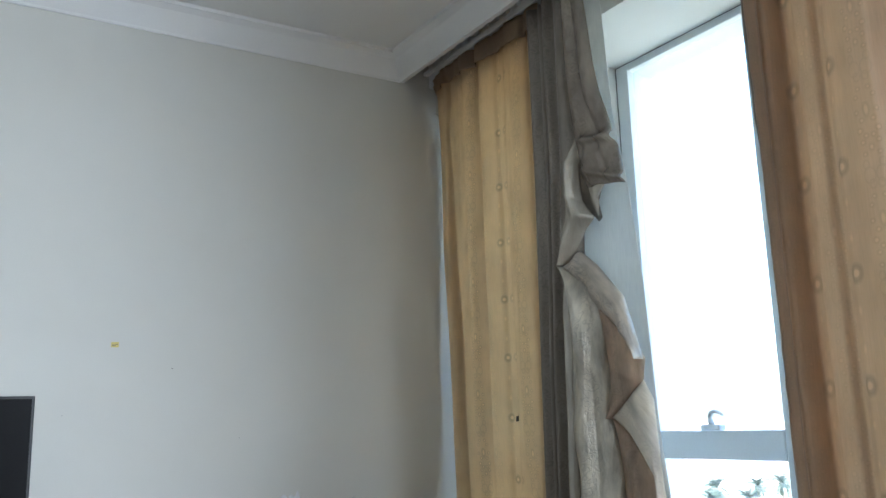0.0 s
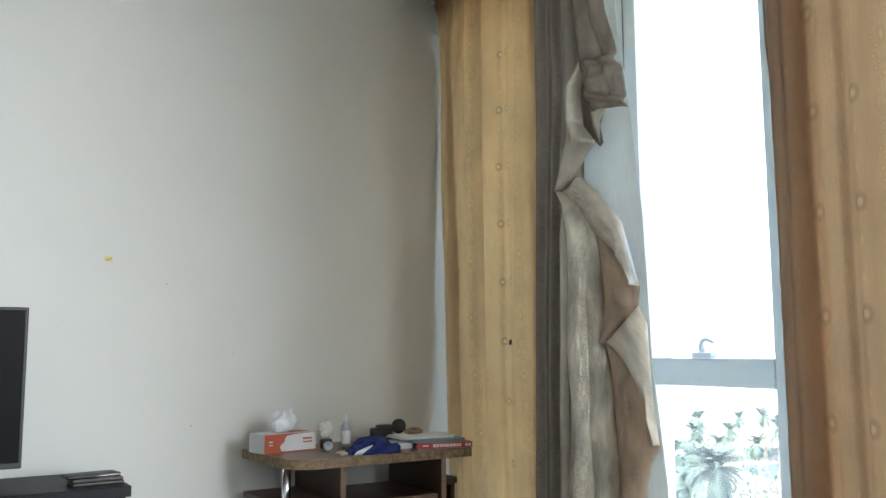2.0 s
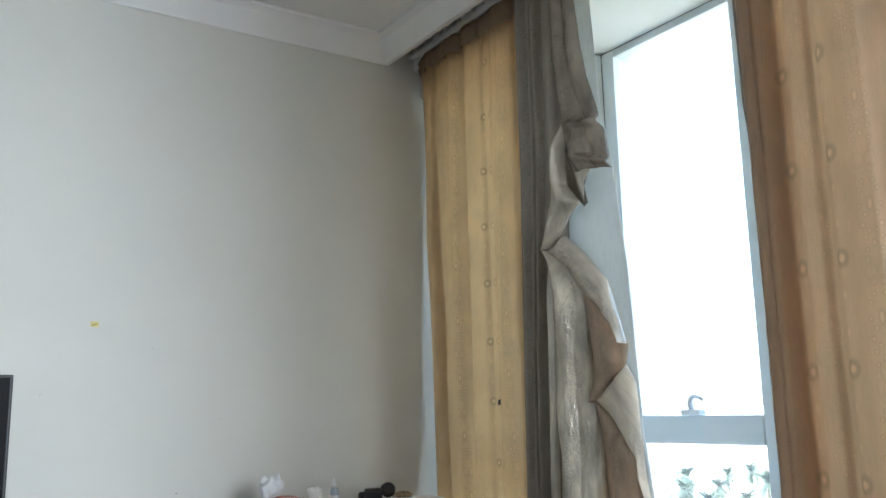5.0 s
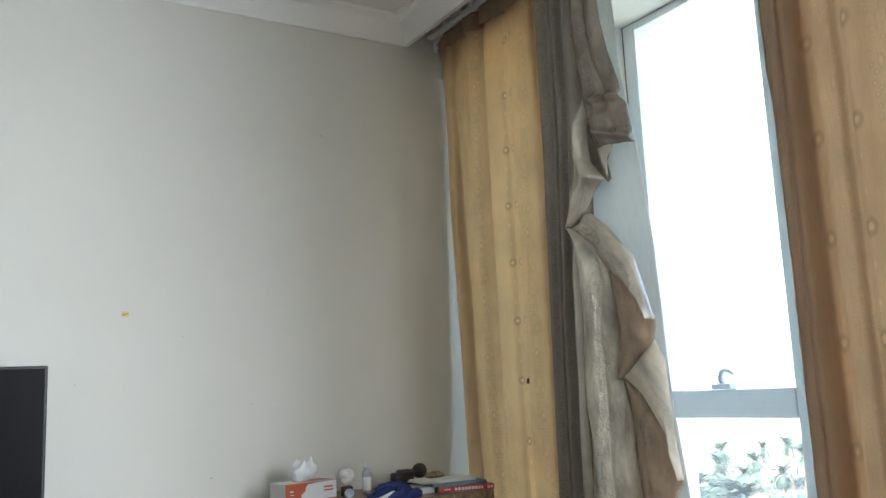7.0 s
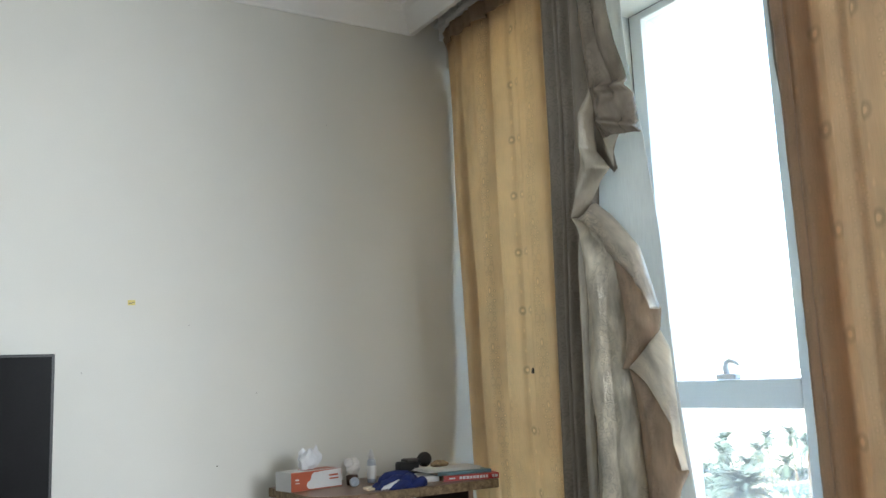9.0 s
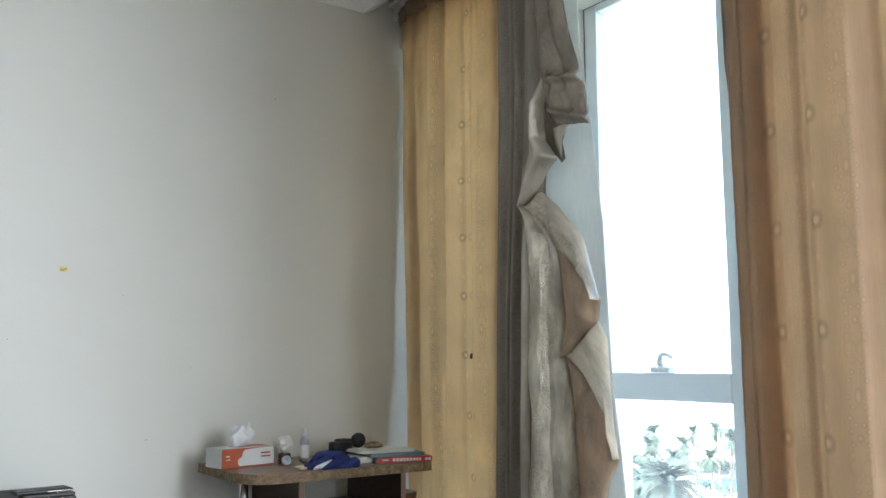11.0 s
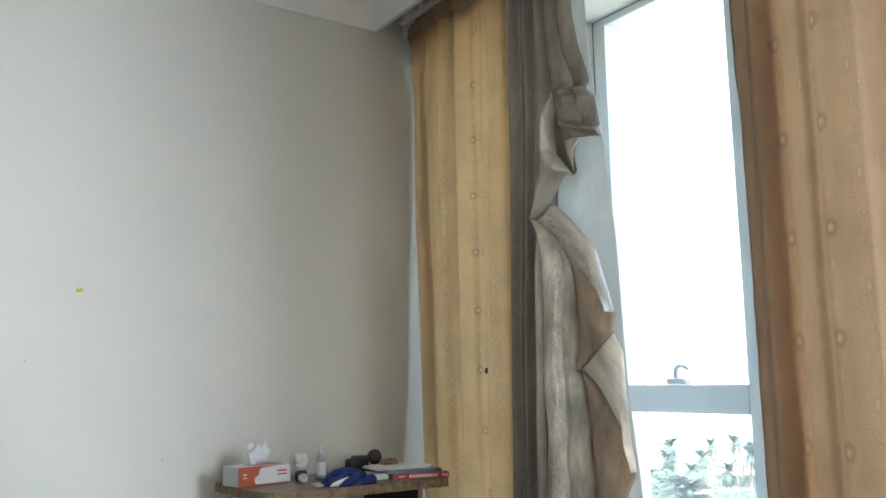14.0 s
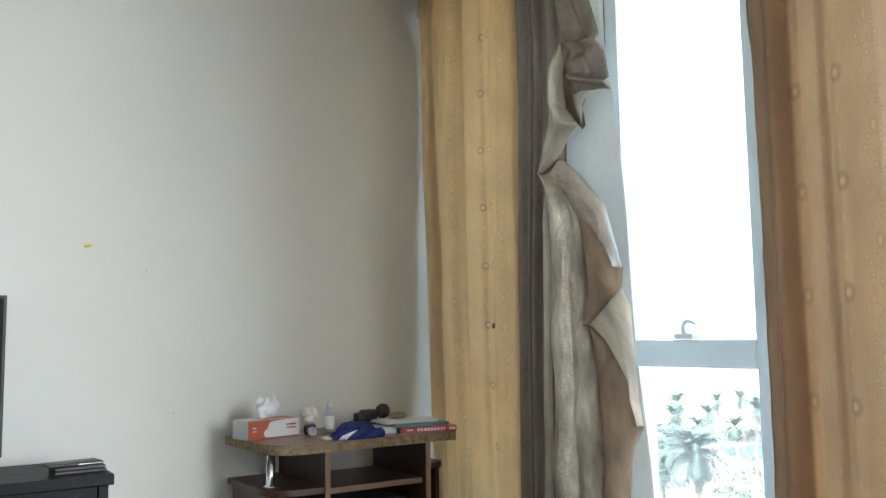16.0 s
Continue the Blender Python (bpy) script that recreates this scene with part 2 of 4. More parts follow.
CHIP = surface("raw_chipboard", (0.10, 0.062, 0.034), (0.33, 0.235, 0.135), 0.9, 60.0, 320.0, bump=0.7, depth=0.003)
EDGE = surface("pale_edge_strip", (0.17, 0.095, 0.058), (0.23, 0.14, 0.088), 0.5, 8.0, 90.0)
CHROME = surface("chrome", (0.72, 0.72, 0.73), (0.80, 0.80, 0.81), 0.16, 10.0, 300.0, bump=0.03, metal=1.0)
BLACK = surface("black_plastic", (0.010, 0.010, 0.011), (0.018, 0.018, 0.020), 0.42, 12.0, 300.0, bump=0.1)
SCREEN = surface("dark_screen", (0.006, 0.006, 0.007), (0.009, 0.009, 0.010), 0.32, 4.0, 200.0, bump=0.0, spec=0.08)
CABINET = surface("black_brown_foil", (0.005, 0.005, 0.006), (0.010, 0.010, 0.012), 0.45, 6.0, 140.0, (1, 10, 10), 0.15, 0.0006, spec=0.16)
CARD = surface("white_card", (0.54, 0.54, 0.54), (0.62, 0.62, 0.62), 0.45, 8.0, 200.0, bump=0.05)
ORANGE = surface("orange_print", (0.34, 0.075, 0.035), (0.41, 0.095, 0.046), 0.4, 8.0, 200.0, bump=0.05)
RED = surface("red_book_cover", (0.36, 0.025, 0.02), (0.44, 0.04, 0.03), 0.35, 12.0, 200.0, bump=0.05)
TEAL = surface("teal_book_cover", (0.07, 0.16, 0.19), (0.11, 0.22, 0.25), 0.4, 12.0, 200.0, bump=0.05)
PAGES = surface("paper_pages", (0.50, 0.43, 0.33), (0.66, 0.59, 0.48), 0.85, 4.0, 60.0, (1, 1, 40), 0.4, 0.001)
PAPER = surface("white_paper", (0.70, 0.70, 0.68), (0.78, 0.78, 0.76), 0.5, 6.0, 160.0, bump=0.1)
TISSUE = surface("tissue_paper", (0.60, 0.61, 0.63), (0.74, 0.75, 0.77), 0.85, 18.0, 250.0, bump=0.4)
COTTON = surface("cotton_wool", (0.66, 0.63, 0.60), (0.76, 0.73, 0.70), 0.95, 60.0, 500.0, bump=0.8, depth=0.004)
BOTTLE = surface("frosted_plastic", (0.34, 0.37, 0.42), (0.44, 0.47, 0.52), 0.3, 20.0, 200.0, bump=0.03)
BLUE = surface("blue_cloth", (0.005, 0.014, 0.085), (0.012, 0.030, 0.17), 0.75, 22.0, 500.0, bump=0.5, depth=0.002)
WHITE_CLOTH = surface("white_trim_cloth", (0.66, 0.67, 0.70), (0.76, 0.77, 0.80), 0.8, 30.0, 400.0, bump=0.3)
BRISTLE = surface("dark_bristles", (0.012, 0.011, 0.011), (0.045, 0.038, 0.034), 0.75, 30.0, 420.0, bump=0.9, depth=0.004)
YELLOW = surface("yellow_sticker", (0.62, 0.50, 0.14), (0.72, 0.60, 0.20), 0.5, 60.0, 400.0, bump=0.1)
OLIVE = surface("faded_print", (0.28, 0.25, 0.10), (0.36, 0.32, 0.14), 0.6, 60.0, 400.0, bump=0.1)
MARK = surface("dark_fleck", (0.05, 0.04, 0.035), (0.10, 0.08, 0.06), 0.8, 90.0, 400.0)
LEATHER = surface("dark_leather", (0.030, 0.026, 0.024), (0.055, 0.048, 0.045), 0.42, 40.0, 380.0, bump=0.4)
TRACK = surface("white_track", (0.70, 0.71, 0.70), (0.78, 0.79, 0.78), 0.4, 10.0, 200.0, bump=0.05)
SAND = surface("garden_ground", (0.06, 0.08, 0.055), (0.44, 0.41, 0.35), 0.95, 0.22, 2.5, bump=0.3, depth=0.02, spec=0.1)
LEAF = surface("palm_leaf", (0.031, 0.053, 0.037), (0.050, 0.074, 0.055), 0.6, 1.2, 14.0, bump=0.1, spec=0.12)
DRYLEAF = surface("grey_palm_leaf", (0.032, 0.052, 0.041), (0.056, 0.076, 0.064), 0.65, 1.2, 14.0, bump=0.1, spec=0.12)
BARK = surface("palm_bark", (0.13, 0.09, 0.06), (0.24, 0.18, 0.12), 0.9, 6.0, 30.0, (1, 1, 4), 0.8, 0.03)
SHRUB = surface("shrub_leaf", (0.030, 0.052, 0.032), (0.065, 0.085, 0.055), 0.7, 2.0, 20.0, bump=0.2, spec=0.12)
WATER = surface("pool_water", (0.03, 0.10, 0.20), (0.05, 0.15, 0.28), 0.12, 1.0, 8.0, bump=0.4, depth=0.02)
THATCH = surface("pale_canopy", (0.42, 0.37, 0.30), (0.56, 0.50, 0.42), 0.9, 1.5, 20.0, bump=0.5, depth=0.02)
STONE = surface("white_stone", (0.55, 0.53, 0.49), (0.66, 0.64, 0.60), 0.8, 1.0, 20.0, bump=0.2)


# ---------------------------------------------------------------- mesh helpers
def part(name, bm, mat, parent=None, label="", smooth=False):
    me = bpy.data.meshes.new(name)
    bmesh.ops.recalc_face_normals(bm, faces=bm.faces[:])
    bm.to_mesh(me)
    bm.free()
    me.materials.append(mat)
    if smooth:
        me.polygons.foreach_set("use_smooth", [True] * len(me.polygons))
    ob = new(name, me)
    ob.parent = parent
    return tagged(ob, label) if label else ob


def thing(name, label, category, place=(0, 0, 0), turn=0.0, group="", kind=""):
    ob = new(name)
    ob.matrix_basis = pose(*place, 0, 0, turn)
    ob.empty_display_size = 0.1
    return tagged(ob, label, category, group, kind)


def add_box(bm, lo, hi, bevel=0.0, steps=2):
    made = bmesh.ops.create_cube(bm, size=1.0)["verts"]
    mid, size = [(a + b) / 2 for a, b in zip(lo, hi)], [b - a for a, b in zip(lo, hi)]
    for v in made:
        v.co = Vector([m + c * s for m, c, s in zip(mid, v.co, size)])
    if bevel:
        edges = list({e for v in made for e in v.link_edges})
        bmesh.ops.bevel(bm, geom=edges, offset=bevel, segments=steps, profile=0.5, affect="EDGES")
    return bm


def box(lo, hi, bevel=0.0, steps=2):
    return add_box(bmesh.new(), lo, hi, bevel, steps)


def lathe(profile, segments=24, bm=None, at=(0, 0, 0)):
    """A turned solid from (radius, height) pairs."""
    bm = bm or bmesh.new()
    rings = []
    for r, z in profile:
        rings.append([bm.verts.new((at[0] + r * math.cos(a), at[1] + r * math.sin(a), at[2] + z)) for a in (2 * math.pi * k / segments for k in range(segments))])
    for a, b in zip(rings, rings[1:]):
        for k in range(segments):
            bm.faces.new((a[k], a[(k + 1) % segments], b[(k + 1) % segments], b[k]))
    bm.faces.new(rings[0][::-1])
    bm.faces.new(rings[-1])
    return bm


def tube(points, radii, sides=10, bm=None):
    """A round bar along points."""
    bm = bm or bmesh.new()
    pts = [Vector(p) for p in points]
    rings = []
    for n, p in enumerate(pts):
        ahead = (pts[min(n + 1, len(pts) - 1)] - pts[max(n - 1, 0)]).normalized()
        side = ahead.cross(Vector((0, 0, 1)) if abs(ahead.z) < 0.9 else Vector((1, 0, 0))).normalized()
        over = side.cross(ahead)
        r = radii[n] if isinstance(radii, (list, tuple)) else radii
        rings.append([bm.verts.new(p + r * (math.cos(a) * side + math.sin(a) * over)) for a in (2 * math.pi * k / sides for k in range(sides))])
    for a, b in zip(rings, rings[1:]):
        for k in range(sides):
            bm.faces.new((a[k], a[(k + 1) % sides], b[(k + 1) % sides], b[k]))
    bm.faces.new(rings[0][::-1])
    bm.faces.new(rings[-1])
    return bm


def prism(outline, z0, z1, bevel=0.0, steps=2):
    """An upright solid over a plan outline."""
    bm = bmesh.new()
    low, high = [bm.verts.new((x, y, z0)) for x, y in outline], [bm.verts.new((x, y, z1)) for x, y in outline]
    bm.faces.new(low[::-1])
    rim = bm.faces.new(high)
    for k in range(len(outline)):
        bm.faces.new((low[k], low[(k + 1) % len(low)], high[(k + 1) % len(low)], high[k]))
    if bevel:
        bmesh.ops.bevel(bm, geom=list(rim.edges), offset=bevel, segments=steps, profile=0.5, affect="EDGES")
    return bm


def rounded(corners, radii, steps=8):
    """A plan outline with rounded corners."""
    out = []
    for n, (c, r) in enumerate(zip(corners, radii)):
        c, before, after = Vector(c), Vector(corners[n - 1]), Vector(corners[(n + 1) % len(corners)])
        if r <= 0:
            out.append(tuple(c))
            continue
        a, b = c + (before - c).normalized() * r, c + (after - c).normalized() * r
        for k in range(steps + 1):
            s = k / steps
            out.append(tuple((1 - s) ** 2 * a + 2 * s * (1 - s) * c + s * s * b))
    return out


def resampled(line, n):
    pts = np.array(line, float)
    step = np.r_[0, np.cumsum(np.linalg.norm(np.diff(pts, axis=0), axis=1))]
    at = np.linspace(0, step[-1], n)
    return np.stack([np.interp(at, step, pts[:, k]) for k in range(pts.shape[1])], 1)


def cloth(name, edge_a, edge_b, depth, mat, parent, label="", cols=40, rows=80, thick=0.0012):
    """A hanging sheet between two edges, each a short line of (y, z); depth(y, z, s, r) is its x."""
    a, b = resampled(edge_a, rows), resampled(edge_b, rows)
    bm = bmesh.new()
    layer = bm.loops.layers.uv.new("UVMap")
    grid, spread = [], []
    for r in range(rows):
        line, run, last = [], [], None
        for c in range(cols):
            s = c / (cols - 1)
            y, z = a[r] * (1 - s) + b[r] * s
            p = Vector((depth(y, z, s, r / (rows - 1)), y, z))
            run.append((run[-1] if run else 0.0) + ((p - last).length if last else 0.0))
            last = p
            line.append(bm.verts.new(p))
        grid.append(line)
        spread.append(run)
    for r in range(rows - 1):
        for c in range(cols - 1):
            f = bm.faces.new((grid[r][c], grid[r][c + 1], grid[r + 1][c + 1], grid[r + 1][c]))
            for loop, (i, j) in zip(f.loops, ((r, c), (r, c + 1), (r + 1, c + 1), (r + 1, c))):
                loop[layer].uv = (spread[i][j], grid[i][j].co.z)
    ob = part(name, bm, mat, parent, label, True)
    solid = ob.modifiers.new("thickness", "SOLIDIFY")
    solid.thickness, solid.offset = thick, 0.0
    return ob


def crumple(bm, amount, scale, seed):
    shift = Vector((seed * 3.7, seed * 1.3, seed * 7.1))
    for v in bm.verts:
        v.co += noise.noise_vector(v.co * scale + shift) * amount
    return bm

# ---------------------------------------------------------------- the room
WALL_Y, WIN_X, OUT_X, TOP_Z, CEIL_Z = 3.25, 1.88, 2.45, 2.6, 2.708
WEST, SOUTH = -2.9, -2.3


def structure(name, bm, mat, label, category):
    ob = part(name, bm, mat, None, label)
    return tagged(ob, "", category, "", "structure")


structure("wall_north", box((WEST - 0.15, WALL_Y, -0.1), (OUT_X + 0.05, WALL_Y + 0.15, 3.0)), WALL, "off-white painted plaster wall behind the television", "wall")
structure("wall_west", box((WEST - 0.15, SOUTH, -0.1), (WEST, WALL_Y, 3.0)), ROOM, "plain grey painted plaster wall", "wall")
structure("wall_south", box((WEST - 0.15, SOUTH - 0.15, -0.1), (OUT_X + 0.05, SOUTH, 3.0)), ROOM, "plain grey painted plaster wall", "wall")

# window wall: strips round three tall openings
OPENINGS = [(2.56, WALL_Y), (1.50, 2.488), (0.45, 1.30), (-2.2, -0.25)]
SILL, HEAD = 0.18, 2.482
bm = bmesh.new()
add_box(bm, (WIN_X, SOUTH, -0.1), (OUT_X, WALL_Y, SILL))
add_box(bm, (WIN_X, SOUTH, HEAD), (OUT_X, WALL_Y, 3.0))
edges = [WALL_Y] + [v for o in OPENINGS for v in (o[1], o[0])] + [SOUTH]
for top, low in zip(edges[2::2], edges[3::2]):
    add_box(bm, (WIN_X, low, SILL), (OUT_X, top, HEAD))
structure("wall_east", bm, WALL, "off-white window wall with tall openings", "wall")

structure("ceiling", box((WEST, SOUTH, CEIL_Z), (OUT_X, WALL_Y, CEIL_Z + 0.12)), CEIL, "white painted plaster ceiling", "ceiling")
bm = box((WEST, SOUTH, -0.1), (WIN_X, WALL_Y, 0.0))
floor_ob = structure("floor", bm, FLOOR, "beige glazed tile floor", "floor")


def cove(name, line, label):
    """A plaster cornice along a line of (x, y, inward x, inward y) stations."""
    profile = [(0.0, 0.0), (0.006, 0.0), (0.010, 0.010), (0.030, 0.040), (0.055, 0.078), (0.074, 0.092), (0.080, 0.094), (0.080, 0.108), (0.0, 0.108)]
    bm = bmesh.new()
    rings = [[bm.verts.new((x + ix * d, y + iy * d, TOP_Z + h)) for d, h in profile] for x, y, ix, iy in line]
    for a, b in zip(rings, rings[1:]):
        for k in range(len(profile)):
            j = (k + 1) % len(profile)
            bm.faces.new((a[k], a[j], b[j], b[k]))
    bm.faces.new(rings[0])
    bm.faces.new(rings[-1][::-1])
    return structure(name, bm, CEIL, label, "cornice")


cove("cornice", [(WEST, WALL_Y, 0, -1), (1.70, WALL_Y, -1, -1), (1.70, SOUTH, -1, 0)], "white plaster cornice along wall and curtain pocket")
structure("trim_pelmet", box((1.7, SOUTH, TOP_Z + 0.001), (1.716, WALL_Y, CEIL_Z), 0.002), CEIL, "white board closing the curtain pocket", "trim")
structure("trim_pocket", box((1.846, SOUTH, 2.60), (WIN_X, WALL_Y, CEIL_Z), 0.003), CEIL, "white batten along the top of the window wall", "trim")
structure("baseboard", box((WEST, WALL_Y - 0.014, 0.0), (WIN_X, WALL_Y, 0.09), 0.004), CEIL, "white skirting board", "baseboard")


def window(name, lo, hi, handle_at=None):
    w = thing(name, "grey-white aluminium window with fixed upper and lower panes", "window", kind="structure")
    x0, x1, f, g0 = 2.25, 2.31, 0.062, 0.060
    part("jamb", box((x0, lo, SILL), (x1, lo + g0, HEAD), 0.003), FRAME, w)
    part("jamb", box((x0, hi - f, SILL), (x1, hi, HEAD), 0.003), FRAME, w)
    part("head", box((x0, lo + g0, HEAD - 0.03), (x1, hi - f, HEAD), 0.003), FRAME, w)
    part("sill", box((x0 - 0.01, lo + g0, SILL), (x1, hi - f, SILL + 0.06), 0.003), FRAME, w)
    part("transom", box((x0 - 0.004, lo + g0, 0.985), (x1, hi - f, 1.079), 0.004), FRAME, w)
    for z0, z1, inner in ((1.081, HEAD - 0.032, True), (SILL + 0.062, 0.983, False)):
        g = part("pane", box((2.278, lo + g0 + 0.002, z0), (2.284, hi - f - 0.002, z1)), GLASS, w, "clear window glass")
        g.visible_shadow = False
    bm = bmesh.new()
    add_box(bm, (x0 - 0.003, hi - 0.0012, SILL), (x0 + 0.002, hi + 0.001, HEAD))
    add_box(bm, (x0 - 0.003, lo, HEAD - 0.001), (x0 + 0.002, hi, HEAD + 0.0012))
    part("gasket", bm, GASKET, w, "thin dark joint round the frame")
    if handle_at:
        y = handle_at
        h = part("handle_base", box((x0 - 0.022, y - 0.041, 1.080), (x0 + 0.012, y + 0.041, 1.099), 0.005), HANDLE, w, "grey cast window handle")
        part("handle_lever", tube([(x0 - 0.006, y + 0.004, 1.096), (x0 - 0.008, y + 0.006, 1.120), (x0 - 0.012, y - 0.001, 1.136), (x0 - 0.016, y - 0.020, 1.142), (x0 - 0.020, y - 0.042, 1.137), (x0 - 0.022, y - 0.058, 1.129)], [0.011, 0.0095, 0.008, 0.0065, 0.0055, 0.0045]), HANDLE, h, smooth=True)
    return w


for n, (lo, hi) in enumerate(((2.56, 2.95), (1.82, 2.488), (1.50, 1.818), OPENINGS[2], OPENINGS[3])):
    window(f"window_{n + 1}", lo, hi, 2.152 if n == 1 else None)

structure("wall_jamb", box((2.25, 2.953, SILL), (OUT_X - 0.004, 3.249, HEAD)), WALL, "off-white plastered jamb beside the window", "wall")

# ---------------------------------------------------------------- curtains
LC_X = 1.822


def ridged(y, z, fy, fz, seed):
    """Sharp-crested creases."""
    total, share = 0.0, 1.0
    for k in range(3):
        total += share * (1.0 - 2.0 * abs(noise.noise(Vector((y * fy * 2 ** k, z * fz * 2 ** k, seed + 7 * k)))))
        share *= 0.45
    return total / 1.65


def pleats(y, z, amp, waves, seed):
    """Soft uneven folds: tighter near the heading, looser below."""
    ease = 0.55 + 0.45 * min(1.0, max(0.0, (2.58 - z) / 1.1))
    drift = 0.02 * noise.noise(Vector((seed, z * 0.9, y)))
    total = 0.0
    for k, (length, share) in enumerate(waves):
        total += share * math.sin(2 * math.pi * (y + drift) / length + seed * 1.7 + 2.1 * k + 0.35 * math.sin(z * 1.1 + k))
    return amp * ease * total + 0.004 * noise.noise(Vector((y * 22, z * 2.0, seed)))


def lobes(s, count, sharp=0.6):
    """Round rolls standing out towards the room, with sharp valleys between them."""
    return abs(math.sin(math.pi * count * s)) ** sharp


def swell(s, power=0.6):
    """0 at both edges of a sheet, 1 half way."""
    return max(0.0, math.sin(math.pi * s)) ** power


left = thing("curtain", "ochre patterned curtain, its taupe lining edge twisted and hanging loose", "curtain", group="curtains at the windows")
def hump(s, c, w):
    return math.exp(-((s - c) / w) ** 2)


def front(y, z, s):
    """The ochre panel: broad rolls parted by narrow creases, its edge turned back along the wall."""
    creases = sum(d * hump(s, c + 0.012 * math.sin(1.3 * z + k), w) for k, (c, w, d) in enumerate(((0.20, 0.016, 0.012), (0.34, 0.012, 0.008), (0.47, 0.016, 0.014), (0.63, 0.012, 0.010), (0.73, 0.018, 0.012), (0.87, 0.014, 0.010))))
    return LC_X + (0.046 + 0.022 * min(1.0, max(0.0, (2.46 - z) / 0.1))) * max(0.0, 1 - s / 0.2) ** 1.5 + creases + pleats(y, z, 0.011, ((0.155, 1.0), (0.089, 0.5), (0.31, 0.5)), 3.0)


LEFT_EDGE = [(3.234, 2.622), (3.210, 2.54), (3.208, 2.46), (3.226, 2.36), (3.224, 2.17), (3.222, 1.80), (3.204, 1.44), (3.197, 1.09), (3.180, 0.82), (3.158, 0.64), (3.13, 0.03)]
cloth("face_panel", LEFT_EDGE, [(2.42, 2.622), (2.40, 1.9), (2.41, 1.3), (2.43, 0.6), (2.44, 0.03)],
      lambda y, z, s, r: front(y, z, s), OCHRE, left, "ochre woven cloth with ring motifs, lit from behind", 150, 100)
# doubled heading; its darker brown also holds the pelmet's shade
cloth("heading_tape", [(3.234, 2.626), (3.206, 2.555)], [(2.42, 2.632), (2.42, 2.535)],
      lambda y, z, s, r: front(y, z, s) - 0.010 - 0.008 * lobes(s, 9, 0.7) * r, TAPE, left, "stiff pleated heading, the pelmet's shade put into its brown", 110, 12)
# added white strip that imitates the sunlit sliver of wall
cloth("white_edge", [(y + 0.005, z) for y, z in LEFT_EDGE[3:]], [(y - 0.02, z) for y, z in LEFT_EDGE[3:]],
      lambda y, z, s, r: LC_X + 0.080 + 0.003 * math.sin(z * 7), LINING, left, "white strip added for the bright rim of light by the wall", 6, 80)


def low(z):
    """0 above the knot of the drape, 1 below it."""
    k = min(1.0, max(0.0, (1.66 - z) / 0.22))
    return k * k * (3 - 2 * k)


cloth("return_fold", [(2.472, 2.60), (2.468, 1.9), (2.484, 1.3), (2.500, 0.6), (2.512, 0.03)], [(2.19, 2.60), (2.205, 2.0), (2.245, 1.6), (2.275, 1.3), (2.285, 0.6), (2.30, 0.03)],
      lambda y, z, s, r: 1.822 - 0.040 * hump(s, 0.12, 0.085) - 0.030 * hump(s, 0.30, 0.05) - 0.046 * hump(s, 0.47, 0.07) - (1 - low(z)) * (0.050 * hump(s, 0.72, 0.12) + 0.030 * hump(s, 0.93, 0.05)) - 0.006 * ridged(y, z, 9, 0.5, 1) * swell(s),
      TAUPE, left, "taupe satin fold doubled over", 90, 90)
cloth("white_lining", [(2.30, 2.58), (2.30, 1.4), (2.32, 0.03)], [(2.10, 2.58), (2.075, 2.1), (2.03, 1.84), (1.995, 1.53), (1.970, 1.05), (1.930, 0.72), (1.91, 0.4), (1.89, 0.03)],
      lambda y, z, s, r: 1.805 + 0.010 * math.sin(7 * s + z * 0.6) + 0.006 * s + 0.004 * noise.noise(Vector((y * 8, z * 2, 6))),
      LINING, left, "white lining sheet", 40, 90)


cloth("upper_tail", [(2.215, 2.60), (2.21, 2.27), (2.195, 2.1), (2.178, 1.99), (2.168, 1.90), (2.135, 1.846)], [(2.115, 2.60), (2.075, 2.245), (2.055, 2.145), (2.02, 2.043), (2.004, 1.984), (1.987, 1.944), (1.975, 1.87), (1.963, 1.821)],
      lambda y, z, s, r: 1.752 - swell(s) * (0.020 * lobes(s + 0.30 * z, 1.6, 0.9) + 0.036 * ridged(y, z, 5, 4, 2) * (0.2 + 0.8 * r))
      - 0.022 * math.exp(-((z - 1.985 - 0.12 * (y - 2.05)) / 0.014) ** 2) * min(1.0, 3 * s) - 0.020 * math.exp(-((z - 1.865 - 0.35 * (y - 2.04)) / 0.012) ** 2) * min(1.0, 2 * s),
      SMOKE, left, "crumpled satin corner hanging loose", 46, 150)
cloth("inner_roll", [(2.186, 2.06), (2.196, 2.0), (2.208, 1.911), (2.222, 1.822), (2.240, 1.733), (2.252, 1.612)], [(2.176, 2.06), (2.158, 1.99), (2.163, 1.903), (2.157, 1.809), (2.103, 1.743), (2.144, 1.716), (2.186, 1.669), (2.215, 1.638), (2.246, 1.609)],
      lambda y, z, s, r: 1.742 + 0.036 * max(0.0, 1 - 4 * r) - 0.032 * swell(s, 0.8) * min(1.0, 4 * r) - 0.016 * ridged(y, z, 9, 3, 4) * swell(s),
      SATIN, left, "satin roll, bright sheen put into its colour", 40, 60)
# dark sheet put where shade falls under the hanging flap
cloth("fold_shade", [(2.20, 1.99), (2.20, 1.90), (2.19, 1.809), (2.115, 1.735)], [(2.12, 1.98), (2.09, 1.85), (2.112, 1.80), (2.100, 1.745)],
      lambda y, z, s, r: 1.776 - 0.006 * ridged(y, z, 9, 5, 3), TAUPE, left, "dark sheet standing in for the shade under the flap", 20, 30)
